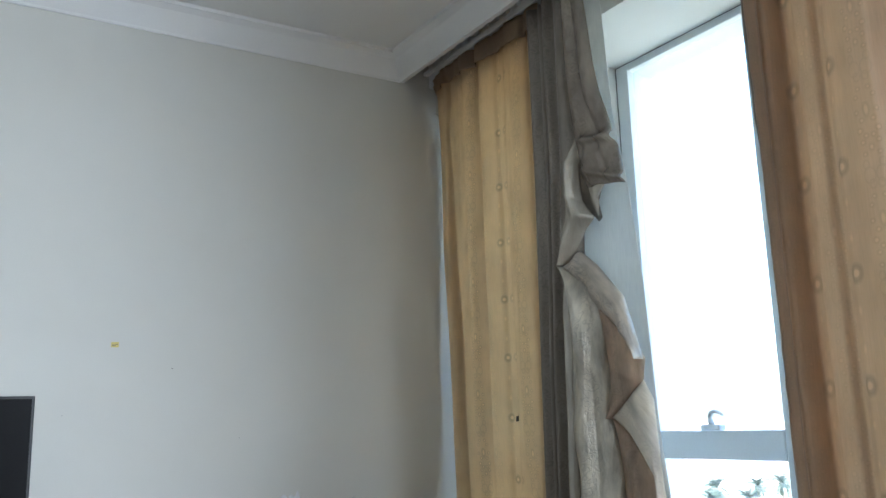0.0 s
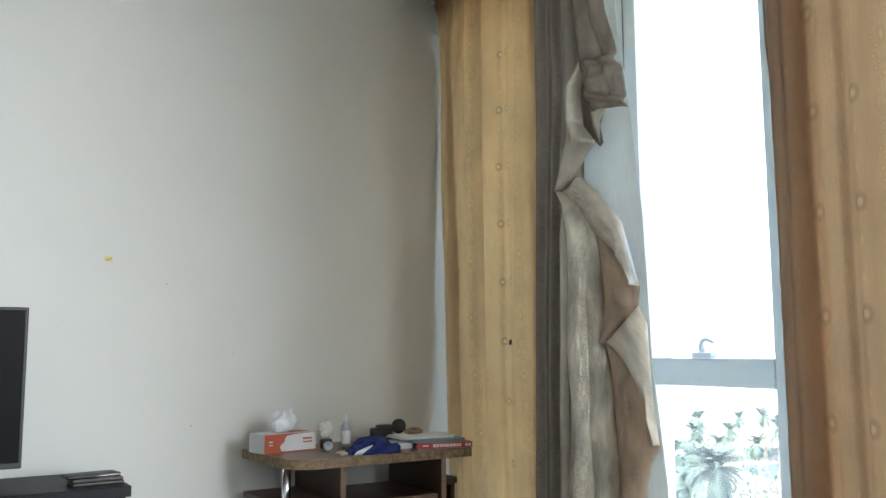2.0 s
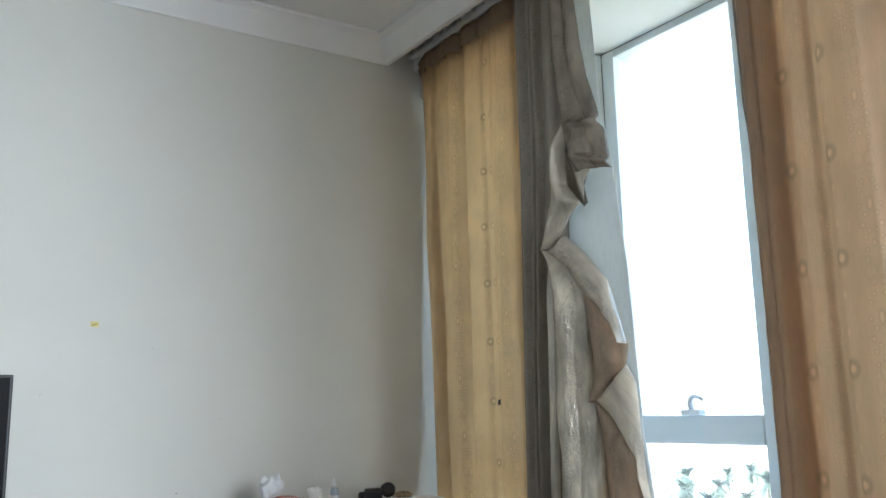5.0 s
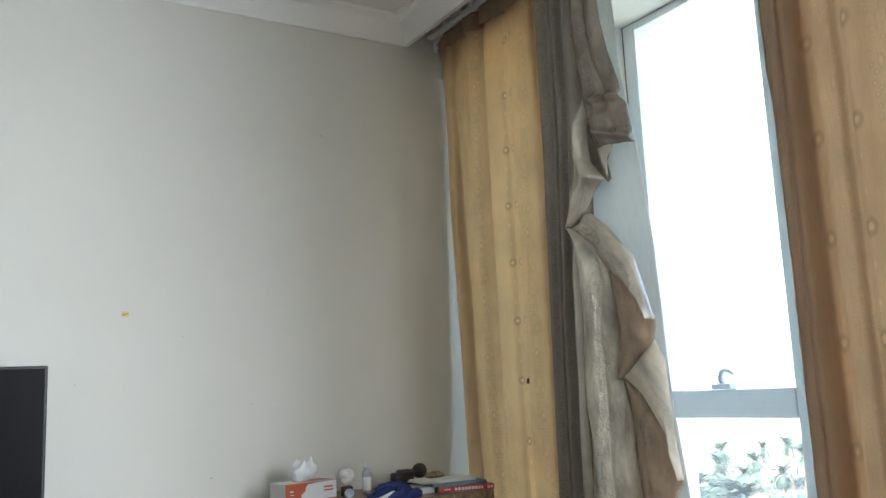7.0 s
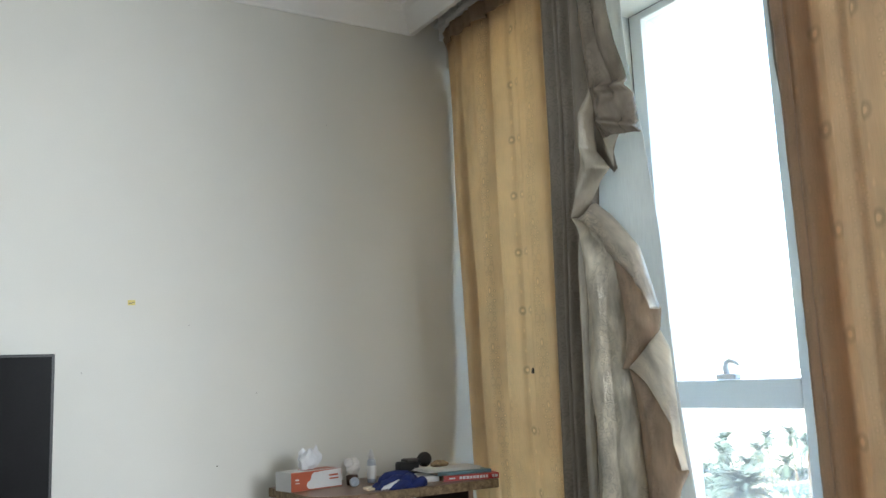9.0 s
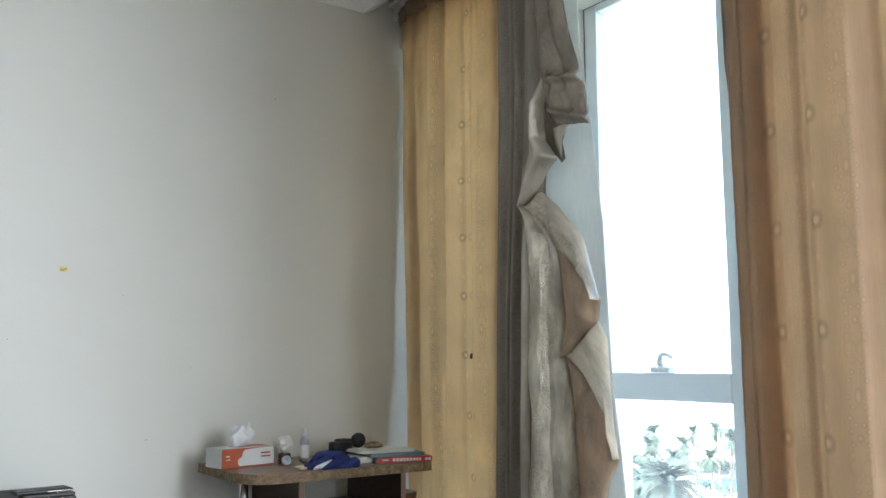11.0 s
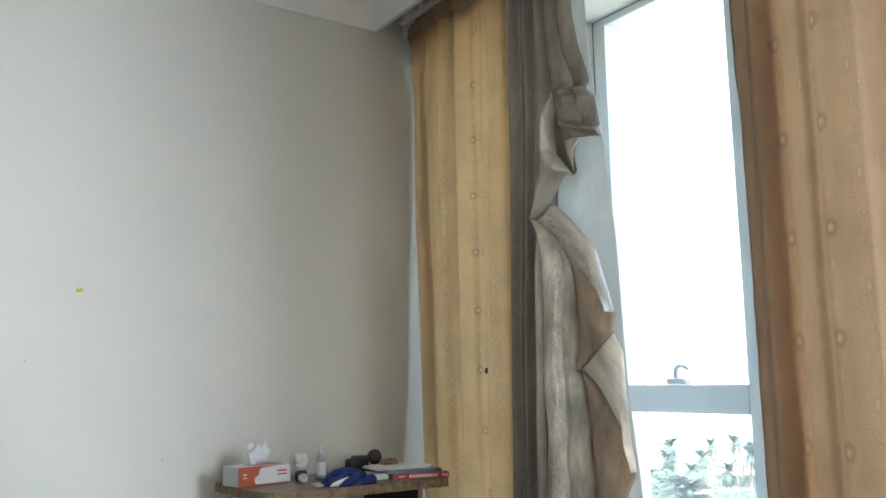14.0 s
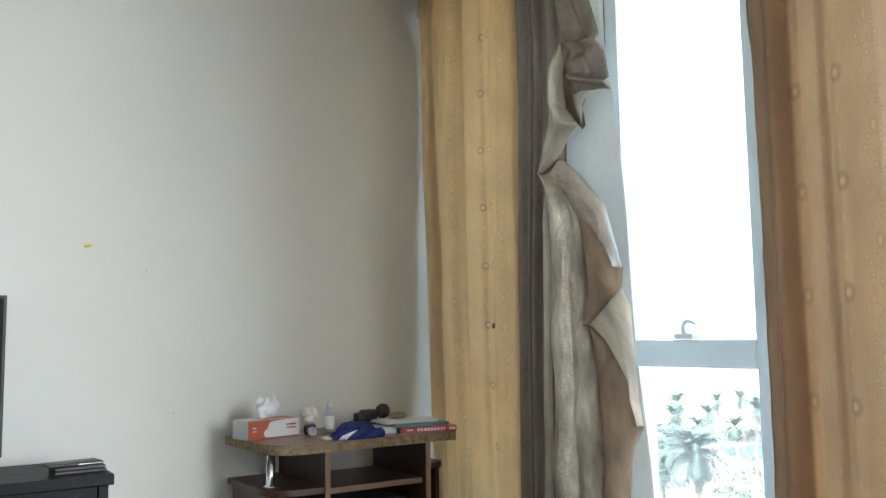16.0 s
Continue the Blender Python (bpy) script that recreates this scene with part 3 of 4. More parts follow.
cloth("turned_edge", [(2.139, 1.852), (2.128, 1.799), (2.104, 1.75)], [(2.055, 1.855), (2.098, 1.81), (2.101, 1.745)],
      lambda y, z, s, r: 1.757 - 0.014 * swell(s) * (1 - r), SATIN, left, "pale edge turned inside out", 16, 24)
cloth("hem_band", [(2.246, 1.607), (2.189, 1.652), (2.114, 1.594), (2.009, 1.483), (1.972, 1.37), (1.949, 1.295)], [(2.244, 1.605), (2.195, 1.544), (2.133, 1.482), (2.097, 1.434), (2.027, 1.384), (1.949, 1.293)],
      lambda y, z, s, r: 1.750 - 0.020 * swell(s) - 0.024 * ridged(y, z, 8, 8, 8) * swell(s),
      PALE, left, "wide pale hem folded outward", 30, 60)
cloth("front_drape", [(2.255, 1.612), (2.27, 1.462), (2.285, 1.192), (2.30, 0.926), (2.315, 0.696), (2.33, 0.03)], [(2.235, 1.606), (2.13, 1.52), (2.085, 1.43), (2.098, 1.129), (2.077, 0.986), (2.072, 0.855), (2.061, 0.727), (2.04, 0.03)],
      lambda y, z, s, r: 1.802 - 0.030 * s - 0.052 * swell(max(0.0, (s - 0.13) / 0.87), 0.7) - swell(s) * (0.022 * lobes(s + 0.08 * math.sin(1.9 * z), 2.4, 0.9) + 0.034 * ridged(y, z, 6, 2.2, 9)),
      SATIN_SHEEN, left, "taupe satin drape, silvery sheen put into its colour", 70, 110)
# pale strip that paints the upright highlight beside the drape
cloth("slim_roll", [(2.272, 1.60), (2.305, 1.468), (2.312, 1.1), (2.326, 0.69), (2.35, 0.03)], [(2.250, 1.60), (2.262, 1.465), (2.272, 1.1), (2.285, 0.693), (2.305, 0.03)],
      lambda y, z, s, r: 1.768 - 0.022 * swell(s, 0.7) - 0.004 * noise.noise(Vector((y * 9, z * 5, 2))), SATIN, left, "slim upright satin roll, its highlight put into the pale colour", 16, 90)
# shade on this fold and the lower tail is put into their tan
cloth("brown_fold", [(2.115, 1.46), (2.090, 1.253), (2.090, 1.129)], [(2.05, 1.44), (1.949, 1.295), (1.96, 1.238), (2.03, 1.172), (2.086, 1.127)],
      lambda y, z, s, r: 1.758 - 0.020 * swell(s) - 0.022 * ridged(y, z, 6, 4, 5) * swell(s), TAN, left, "satin fold, shade put into its brown colour", 30, 40)
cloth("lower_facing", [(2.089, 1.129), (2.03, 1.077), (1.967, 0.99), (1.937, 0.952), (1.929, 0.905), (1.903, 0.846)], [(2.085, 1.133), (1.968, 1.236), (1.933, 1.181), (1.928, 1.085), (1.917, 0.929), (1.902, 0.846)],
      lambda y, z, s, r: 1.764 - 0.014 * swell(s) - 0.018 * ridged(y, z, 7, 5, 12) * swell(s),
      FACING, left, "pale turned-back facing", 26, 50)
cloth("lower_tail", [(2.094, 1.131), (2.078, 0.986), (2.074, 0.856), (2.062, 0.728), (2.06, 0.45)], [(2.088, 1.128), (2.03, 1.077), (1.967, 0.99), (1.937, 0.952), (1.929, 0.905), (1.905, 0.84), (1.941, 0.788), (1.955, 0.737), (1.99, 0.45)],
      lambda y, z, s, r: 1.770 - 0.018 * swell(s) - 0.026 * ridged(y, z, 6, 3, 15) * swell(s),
      TAN, left, "satin tail, shade put into its tan colour", 36, 70)
bm = bmesh.new()
add_box(bm, (LC_X - 0.024, 2.628, 1.128), (LC_X - 0.019, 2.640, 1.145), 0.002)
part("burn_hole", crumple(bm, 0.003, 60, 2), MARK, left, "small dark burn mark")

def ragged_strip():
    bm = bmesh.new()
    rows = []
    for k in range(60):
        y = 3.10 - 0.9 * k / 59
        w = 0.004 + 0.006 * k / 59 + 0.008 * abs(noise.noise(Vector((y * 8, 1, 0)))) + (0.005 if k % 13 < 7 else 0.0)
        rows.append([bm.verts.new((1.788 + dx, y, 2.618 + 0.022 * k / 59 + dz)) for dx, dz in ((0, -w), (0, w), (0.002, w), (0.002, -w))])
    for a, b in zip(rows, rows[1:]):
        for k in range(4):
            bm.faces.new((a[k], a[(k + 1) % 4], b[(k + 1) % 4], b[k]))
    return bm


track = thing("curtain_track", "white curtain track with a torn strip of tape", "curtain track")
part("rail", box((1.80, 0.3, 2.640), (1.824, 3.22, 2.656), 0.003), TRACK, track)
part("tape_strip", ragged_strip(), PAPER, track, "ragged white tape")
for k in range(9):
    part("hanger", box((1.80, 2.52 + k * 0.07, 2.656), (1.82, 2.532 + k * 0.07, CEIL_Z), 0.002), TRACK, track)

right = thing("curtain", "ochre and pinkish-brown patterned curtain hanging in soft folds", "curtain", group="curtains at the windows")
RC_X = 1.53
ROLLS = ((1.32, 0.006), (1.285, 0.004), (1.262, 0.050), (1.235, 0.040), (1.195, -0.004), (1.165, -0.006), (1.152, 0.010), (1.12, -0.012), (1.06, -0.034), (1.030, -0.030),
         (1.018, 0.016), (1.000, 0.052), (0.95, 0.050), (0.90, 0.030), (0.86, 0.062), (0.80, 0.030), (0.74, 0.060), (0.66, 0.03), (0.58, 0.08), (0.50, 0.06), (0.40, 0.12))


def rolls(y, z):
    """Deep folds at fixed places along the rail, easing out towards the heading."""
    y = y + 0.006 * noise.noise(Vector((z * 1.1, 3.0, 1.0)))
    for (ya, xa), (yb, xb) in zip(ROLLS, ROLLS[1:]):
        if y >= yb:
            k = min(1.0, max(0.0, (ya - y) / (ya - yb)))
            k = k * k * (3 - 2 * k)
            return RC_X + (xa * (1 - k) + xb * k) + 0.004 * noise.noise(Vector((y * 16, z * 1.6, 7)))
    return RC_X + ROLLS[-1][1]


cloth("face_panel", [(1.318, 2.59), (1.31, 1.7), (1.304, 1.4), (1.306, 1.0), (1.304, 0.03)], [(0.42, 2.59), (0.45, 1.4), (0.42, 0.03)],
      lambda y, z, s, r: rolls(y, z), ROSE, right, "ochre woven cloth with ring and lace motifs", 230, 110)
cloth("side_hem", [(1.322, 2.59), (1.312, 1.7), (1.308, 1.2), (1.312, 0.7), (1.308, 0.03)], [(1.288, 2.59), (1.282, 1.7), (1.279, 1.2), (1.281, 0.7), (1.278, 0.03)],
      lambda y, z, s, r: RC_X - 0.010 - 0.004 * swell(s) + 0.004 * noise.noise(Vector((y * 9, z * 16, 3))), ROSE, right, "turned side hem", 8, 120)
for side, y0 in (("hem_seam", 1.2815), ("hem_edge", 1.3075)):
    part(side, tube([(RC_X - 0.0125 + 0.002 * noise.noise(Vector((k * 0.7, 4, 1))), y0 + 0.004 * max(0.0, k * 0.0256 - 1.6) + 0.0022 * noise.noise(Vector((k * 0.9, y0 * 9, 2))), 0.03 + k * 0.0256) for k in range(100)],
                    [0.0012 + 0.0012 * abs(noise.noise(Vector((k * 1.7, 8, y0)))) for k in range(100)], 6), TAN, right, "frayed pale thread", True)
# unseen extra layer, added to block backlight beside the hem
cloth("dimming_layer", [(1.303, 2.59), (1.30, 0.03)], [(1.225, 2.59), (1.22, 0.03)],
      lambda y, z, s, r: RC_X + 0.030 + 0.075 * min(1.0, 3 * s) + 0.008 * swell(s), ROSE, right, "unseen layer added behind the hem to dim the light through it", 20, 60)
cloth("back_layer", [(1.352, 2.59), (1.346, 2.0), (1.342, 1.8), (1.330, 1.60), (1.312, 1.44)], [(1.30, 2.59), (1.30, 2.0), (1.30, 1.8), (1.30, 1.6), (1.30, 1.44)],
      lambda y, z, s, r: RC_X + 0.022 + 0.004 * noise.noise(Vector((y * 9, z * 12, 3))), TAUPE, right, "dark layer showing behind the hem", 8, 90)
cloth("white_edge", [(1.334, 1.66), (1.334, 1.5), (1.332, 1.3), (1.328, 0.9), (1.325, 0.03)], [(1.31, 1.66), (1.31, 1.3), (1.31, 0.9), (1.31, 0.03)],
      lambda y, z, s, r: RC_X + 0.028 + 0.004 * math.sin(z * 9), LINING, right, "white lining peeping out", 8, 60)
rail = thing("curtain_track", "white curtain track fixed under the ceiling", "curtain track")
part("rail", box((1.52, 0.4, 2.592), (1.55, 1.36, 2.612), 0.003), TRACK, rail)
for k in range(4):
    part("hanger", box((1.527, 0.5 + 0.25 * k, 2.612), (1.543, 0.52 + 0.25 * k, CEIL_Z), 0.002), TRACK, rail)

# ---------------------------------------------------------------- things along the wall
tv = thing("television", "black flat-screen television standing on two splayed feet", "television")
part("housing", box((-0.575, 3.058, 0.768), (0.294, 3.10, 1.246), 0.006), BLACK, tv)
part("bezel", box((-0.575, 3.046, 0.768), (0.294, 3.058, 1.246), 0.003), BLACK, tv, "thin black bezel")
part("screen", box((-0.567, 3.0435, 0.785), (0.286, 3.0475, 1.238), 0.001), SCREEN, tv, "switched-off dark screen")
for fx in (0.215, -0.50):
    foot = bmesh.new()
    tube([(fx, 3.07, 0.772), (fx + 0.012, 2.99, 0.724)], [0.010, 0.007], 8, foot)
    tube([(fx, 3.07, 0.772), (fx - 0.012, 3.16, 0.724)], [0.010, 0.007], 8, foot)
    part("foot", foot, BLACK, tv)

cabinet = thing("cabinet", "black-brown low cabinet against the wall", "cabinet")
part("top", box((-0.95, 2.845, 0.688), (0.568, 3.225, 0.720), 0.003), CABINET, cabinet)
part("side_panel", box((0.528, 2.862, 0.0), (0.556, 3.222, 0.688), 0.002), CABINET, cabinet)
part("side_panel", box((-0.938, 2.862, 0.0), (-0.91, 3.222, 0.688), 0.002), CABINET, cabinet)
part("back_panel", box((-0.91, 3.205, 0.06), (0.528, 3.217, 0.688), 0.0), CABINET, cabinet)
part("plinth", box((-0.91, 2.885, 0.0), (0.528, 2.903, 0.06), 0.001), CABINET, cabinet)
for a, b in ((-0.908, -0.43), (-0.427, 0.05), (0.053, 0.526)):
    d = part("door", box((a, 2.866, 0.064), (b, 2.884, 0.686), 0.002), CABINET, cabinet)
    part("knob", lathe([(0.004, 0), (0.004, 0.012), (0.010, 0.018), (0.010, 0.024), (0.0, 0.026)][:-1], 14, None, ((a + b) / 2, 2.856, 0.62)), CHROME, d, "small metal knob", True)

phone = thing("phone", "dark phone lying on a folded wallet", "phone", (0.475, 2.965, 0.7405), 7)
part("body", box((-0.078, -0.037, 0.0), (0.078, 0.037, 0.009), 0.004, 3), BLACK, phone)
# chrome strip on the right half only, imitating a highlight there
part("edge_glint", box((0.005, -0.0375, 0.0025), (0.0785, -0.0355, 0.0055), 0.0008), CHROME, phone, "metal strip standing in for the glint on the rim")
part("screen", box((-0.073, -0.033, 0.0088), (0.073, 0.033, 0.0096)), SCREEN, phone)
wallet = thing("wallet", "dark leather wallet lying on the black cabinet", "wallet", (0.485, 2.95, 0.7205), 2)
part("lower_flap", box((-0.070, -0.042, 0.0), (0.074, 0.048, 0.009), 0.003), LEATHER, wallet)
part("upper_flap", box((-0.070, -0.040, 0.0102), (0.072, 0.047, 0.0195), 0.003), LEATHER, wallet)

# wall marks
sticker = thing("sticker", "small faded yellow sticker on the painted wall", "sticker", (0.556, 3.2495, 1.426))
part("paper", box((-0.0125, -0.0012, -0.009), (0.0125, 0.0, 0.009), 0.0003), YELLOW, sticker)
part("print_bar", box((-0.010, -0.0018, -0.0055), (0.002, -0.0011, 0.0005)), OLIVE, sticker, "faded print bar")
part("print_bar", box((0.001, -0.0018, -0.001), (0.010, -0.0011, 0.003)), OLIVE, sticker, "faded print bar")
for sx, sz, w, h in ((0.753, 1.347, 0.003, 0.004), (1.0, 1.099, 0.003, 0.003), (0.853, 0.85, 0.008, 0.0025), (1.30, 2.15, 0.003, 0.003), (0.40, 1.19, 0.003, 0.003)):
    bm = lathe([(0.5, -0.5), (0.4, 0.5)], 9)
    bm.transform(Matrix.Translation((sx, 3.2495, sz)) @ Matrix.Rotation(radians(90), 4, "X") @ Matrix.Diagonal((w, h, 0.0016, 1)))
    tagged(part("wall_mark", bm, MARK), "tiny dark nail mark on the painted wall", "mark", "marks on the wall")

# ---------------------------------------------------------------- the desk
DZ = 0.765
desk = thing("desk", "worn brown laminate desk with a raw chipboard edge", "desk")
plan = rounded([(1.024, 3.20), (1.024, 2.752), (1.724, 2.765), (1.724, 3.20)], [0.0, 0.13, 0.012, 0.0], 12)
part("tabletop", prism(plan, DZ - 0.031, DZ - 0.002, 0.0015), CHIP, desk, "chipboard core with a crumbling raw edge")
inner = rounded([(1.026, 3.198), (1.026, 2.754), (1.722, 2.767), (1.722, 3.198)], [0.0, 0.13, 0.012, 0.0], 12)
part("laminate", prism(inner, DZ - 0.002, DZ), TOP, desk, "worn wood-look laminate surface")
bm = bmesh.new()
for k in range(30):
    x = 1.135 + 0.10 * random.random()
    y = 2.754
    low = DZ - 0.010 - 0.010 * random.random()
    add_box(bm, (x - 0.005, y - 0.003, low), (x + 0.005, y + 0.001, low + 0.008), 0.0)
part("chipped_edge", crumple(bm, 0.003, 70, 5), EDGE, desk, "pale chipped splinters")
part("post", lathe([(0.024, 0.0), (0.024, 0.004), (0.0145, 0.007), (0.0145, 0.105), (0.022, 0.108), (0.022, 0.1135)], 20, None, (1.072, 2.90, 0.62)), CHROME, desk, "shiny chrome post", True)
part("post", lathe([(0.022, 0.0), (0.022, 0.004), (0.0125, 0.007), (0.0125, 0.083), (0.020, 0.087), (0.020, 0.0915)], 20, None, (1.70, 3.10, 0.642)), CHROME, desk, "shiny chrome post", True)
part("divider", box((1.222, 2.803, 0.0), (1.240, 3.19, DZ - 0.0315), 0.001), WOOD, desk)
part("divider_edge", box((1.2215, 2.7995, 0.0), (1.2405, 2.8025, DZ - 0.0315), 0.0008), EDGE, desk, "pale edge strip")
part("divider", box((1.614, 2.803, 0.0), (1.632, 3.19, DZ - 0.0315), 0.001), WOOD, desk)
part("divider_edge", box((1.6135, 2.7995, 0.0), (1.6325, 2.8025, DZ - 0.0315), 0.0008), EDGE, desk, "pale edge strip")
shelf_plan = rounded([(1.026, 3.18), (1.026, 2.80), (1.2215, 2.78), (1.2215, 3.18)], [0.0, 0.11, 0.02, 0.0], 12)
part("side_shelf", prism(shelf_plan, 0.60, 0.62, 0.002), WOOD, desk, "rounded brown side shelf")
part("side_panel", box((1.045, 2.885, 0.0), (1.062, 3.18, 0.60), 0.001), WOOD, desk)
part("panel_edge", box((1.0445, 2.8815, 0.0), (1.0625, 2.8845, 0.60), 0.0008), EDGE, desk, "pale upright edge")
part("back_panel", box((1.0625, 3.16, 0.0), (1.2215, 3.172, 0.60), 0.0), WOOD, desk)
part("middle_shelf", box((1.2405, 2.83, 0.588), (1.6135, 3.18, 0.606), 0.001), WOOD, desk)
part("shelf_edge", box((1.2405, 2.8265, 0.5875), (1.6135, 2.8295, 0.6065), 0.0008), EDGE, desk, "pale edge strip")
part("end_shelf", prism(rounded([(1.6325, 2.87), (1.755, 2.90), (1.755, 3.18), (1.6325, 3.18)], [0, 0.03, 0, 0]), 0.622, 0.642, 0.002), WOOD, desk)
part("end_panel", box((1.728, 2.92, 0.0), (1.746, 3.18, 0.622), 0.001), WOOD, desk)
part("bottom_shelf", box((1.2405, 2.84, 0.30), (1.6135, 3.18, 0.318), 0.001), WOOD, desk)

store = thing("storage_box", "dark box with a pale label on the lower desk shelf", "box", (1.43, 3.0, 0.3185), 3)
part("body", box((-0.15, -0.11, 0.0), (0.15, 0.11, 0.185), 0.006), BLACK, store)
part("lid", box((-0.154, -0.114, 0.1855), (0.154, 0.114, 0.215), 0.004), BLACK, store, "dark lid")
part("label_plate", box((0.05, -0.1165, 0.19), (0.10, -0.1142, 0.2)), PAPER, store, "small pale label")

# tissue box
tissue = thing("tissue_box", "white and orange cardboard tissue box with a tissue pulled out", "tissue box", (1.115, 3.045, DZ + 0.0005), 10.5)
L, W, H = 0.103, 0.050, 0.064
part("carton", box((-L, -W, 0.0), (L, W, H), 0.0015), CARD, tissue)
part("orange_panel", box((-L + 0.0005, -W - 0.0008, 0.0005), (L - 0.001, -W + 0.0002, H - 0.0006)), ORANGE, tissue, "orange printed front")
cloud = []
for cx, cz, r, a0, a1 in ((-0.028, 0.018, 0.0135, 270, 95), (-0.006, 0.040, 0.018, 185, 75)):
    for k in range(9):
        a = radians(a0 + (a1 - a0) * k / 8)
        cloud.append((cx + r * math.cos(a), cz + r * math.sin(a)))
cloud += [(0.02, 0.060), (0.1, 0.0625), (0.102, 0.0045)]
bm = prism(cloud, 0.0, 0.0007)
bm.transform(Matrix.Translation((0, -W - 0.0009, 0)) @ Matrix.Rotation(radians(90), 4, "X"))
part("white_cloud", bm, CARD, tissue, "white cloud shape on the front")
for a, b, c, d in ((0.048, 0.086, 0.040, 0.046), (0.050, 0.088, 0.029, 0.034)):
    part("print_bar", box((a, -W - 0.0022, c), (b, -W - 0.0016, d)), ORANGE, tissue, "orange print bar")
for a, b, c, d in ((-0.086, -0.072, 0.036, 0.041), (-0.086, -0.070, 0.026, 0.029)):
    part("print_bar", box((a, -W - 0.0016, c), (b, -W - 0.0009, d)), CARD, tissue, "pale print bar")
part("slot_trim", box((-0.03, -0.028, H), (L - 0.012, 0.03, H + 0.0008)), ORANGE, tissue, "orange print round the slot")


def tuft(n, w, h, seed, lean):
    bm = bmesh.new()
    rows = []
    for r in range(13):
        t = r / 12
        ring = []
        for k in range(n):
            a = 2 * math.pi * k / n
            swell = (0.35 + 0.9 * math.sin(min(1.0, t * 1.15) * math.pi * 0.62)) * (1.0 - 0.55 * t * t)
            rad = w * swell * (0.72 + 0.45 * noise.noise(Vector((math.cos(a) * 1.6 + seed, math.sin(a) * 1.6, t * 2.2))))
            ring.append(bm.verts.new((rad * math.cos(a) + lean * t, rad * 0.55 * math.sin(a), h * t * (0.82 + 0.35 * noise.noise(Vector((math.cos(a) * 2, math.sin(a) * 2, seed)))))))
        rows.append(ring)
    for a, b in zip(rows, rows[1:]):
        for k in range(n):
            bm.faces.new((a[k], a[(k + 1) % n], b[(k + 1) % n], b[k]))
    return bm


bm = tuft(34, 0.060, 0.088, 4.0, 0.014)
crumple(bm, 0.010, 42, 6)
bm.transform(Matrix.Translation((-0.008, 0.0, H - 0.002)))
part("tissue", bm, TISSUE, tissue, "crumpled white tissue sticking out", True)

# dropper bottle
bottle = thing("bottle", "small frosted plastic dropper bottle with a white cap", "bottle", (1.345, 3.02, DZ + 0.0005))
part("body", lathe([(0.013, 0.0), (0.0165, 0.003), (0.0165, 0.068), (0.0145, 0.078), (0.0085, 0.084), (0.008, 0.09)], 24), BOTTLE, bottle, smooth=True)
part("cap", lathe([(0.0105, 0.084), (0.0105, 0.096), (0.008, 0.099), (0.0055, 0.112), (0.003, 0.117)], 20), CARD, bottle, "white pointed cap", True)
part("label_band", lathe([(0.0169, 0.014), (0.0169, 0.06)], 24), PAPER, bottle, "pale printed label")

wool = thing("cotton_wool", "tuft of white cotton wool on a small brown pot", "cotton wool", (1.268, 3.02, DZ + 0.0005))
part("pot", lathe([(0.018, 0.0), (0.021, 0.004), (0.022, 0.03), (0.019, 0.034)], 20), WOOD, wool, "small brown pot", True)
bm = bmesh.new()
for k in range(7):
    made = bmesh.ops.create_icosphere(bm, subdivisions=3, radius=0.012 + 0.007 * random.random())["verts"]
    shift = Vector((random.uniform(-0.014, 0.014), random.uniform(-0.01, 0.01), 0.046 + random.uniform(0.0, 0.036)))
    for v in made:
        v.co += shift
part("tuft", crumple(bm, 0.006, 55, 3), COTTON, wool, smooth=True)
cup = thing("pot_lid", "small clear plastic lid lying on its side", "lid", (1.245, 2.955, DZ + 0.0165))
bm = lathe([(0.015, -0.006), (0.016, 0.0), (0.016, 0.008), (0.012, 0.009), (0.011, -0.003)], 22)
bm.transform(Matrix.Rotation(radians(78), 4, "X"))
part("rim", bm, BOTTLE, cup, smooth=True)

# blue cloth
shirt = thing("cloth", "crumpled royal blue cloth with white stripes", "cloth", (1.350, 2.825, DZ))
def heap(w, d, h, seed, bm=None):
    """A heap of cloth: folds run across a low mound with an uneven edge."""
    bm = bm or bmesh.new()
    n, m = 96, 30
    rings = []
    for r in range(m):
        t = 1.0 - r / (m - 1)
        ring = []
        for k in range(n):
            a = 2 * math.pi * k / n
            edge = 1.0 + 0.22 * noise.noise(Vector((math.cos(a) * 1.5 + seed, math.sin(a) * 1.5, 0))) + 0.06 * noise.noise(Vector((math.cos(a) * 5, math.sin(a) * 5, seed)))
            x, y = w * t * edge * math.cos(a), d * t * edge * math.sin(a)
            fold = ridged(x + 0.8 * y, y - 0.6 * x, 17, 10, seed) + 0.5 * ridged(y - x, x, 30, 12, seed + 3)
            lump = 0.75 + 0.35 * noise.noise(Vector((x * 14 + seed, y * 14, 2)))
            z = h * (1.0 - t ** 3.2) ** 0.55 * lump + 0.012 * fold * (1 - t ** 6)
            ring.append(bm.verts.new((x + 0.012 * fold * math.cos(a), y + 0.012 * fold * math.sin(a), max(0.0006, z))))
        rings.append(ring)
    for p, q in zip(rings, rings[1:]):
        for k in range(n):
            bm.faces.new((p[k], p[(k + 1) % n], q[(k + 1) % n], q[k]))
    return bm


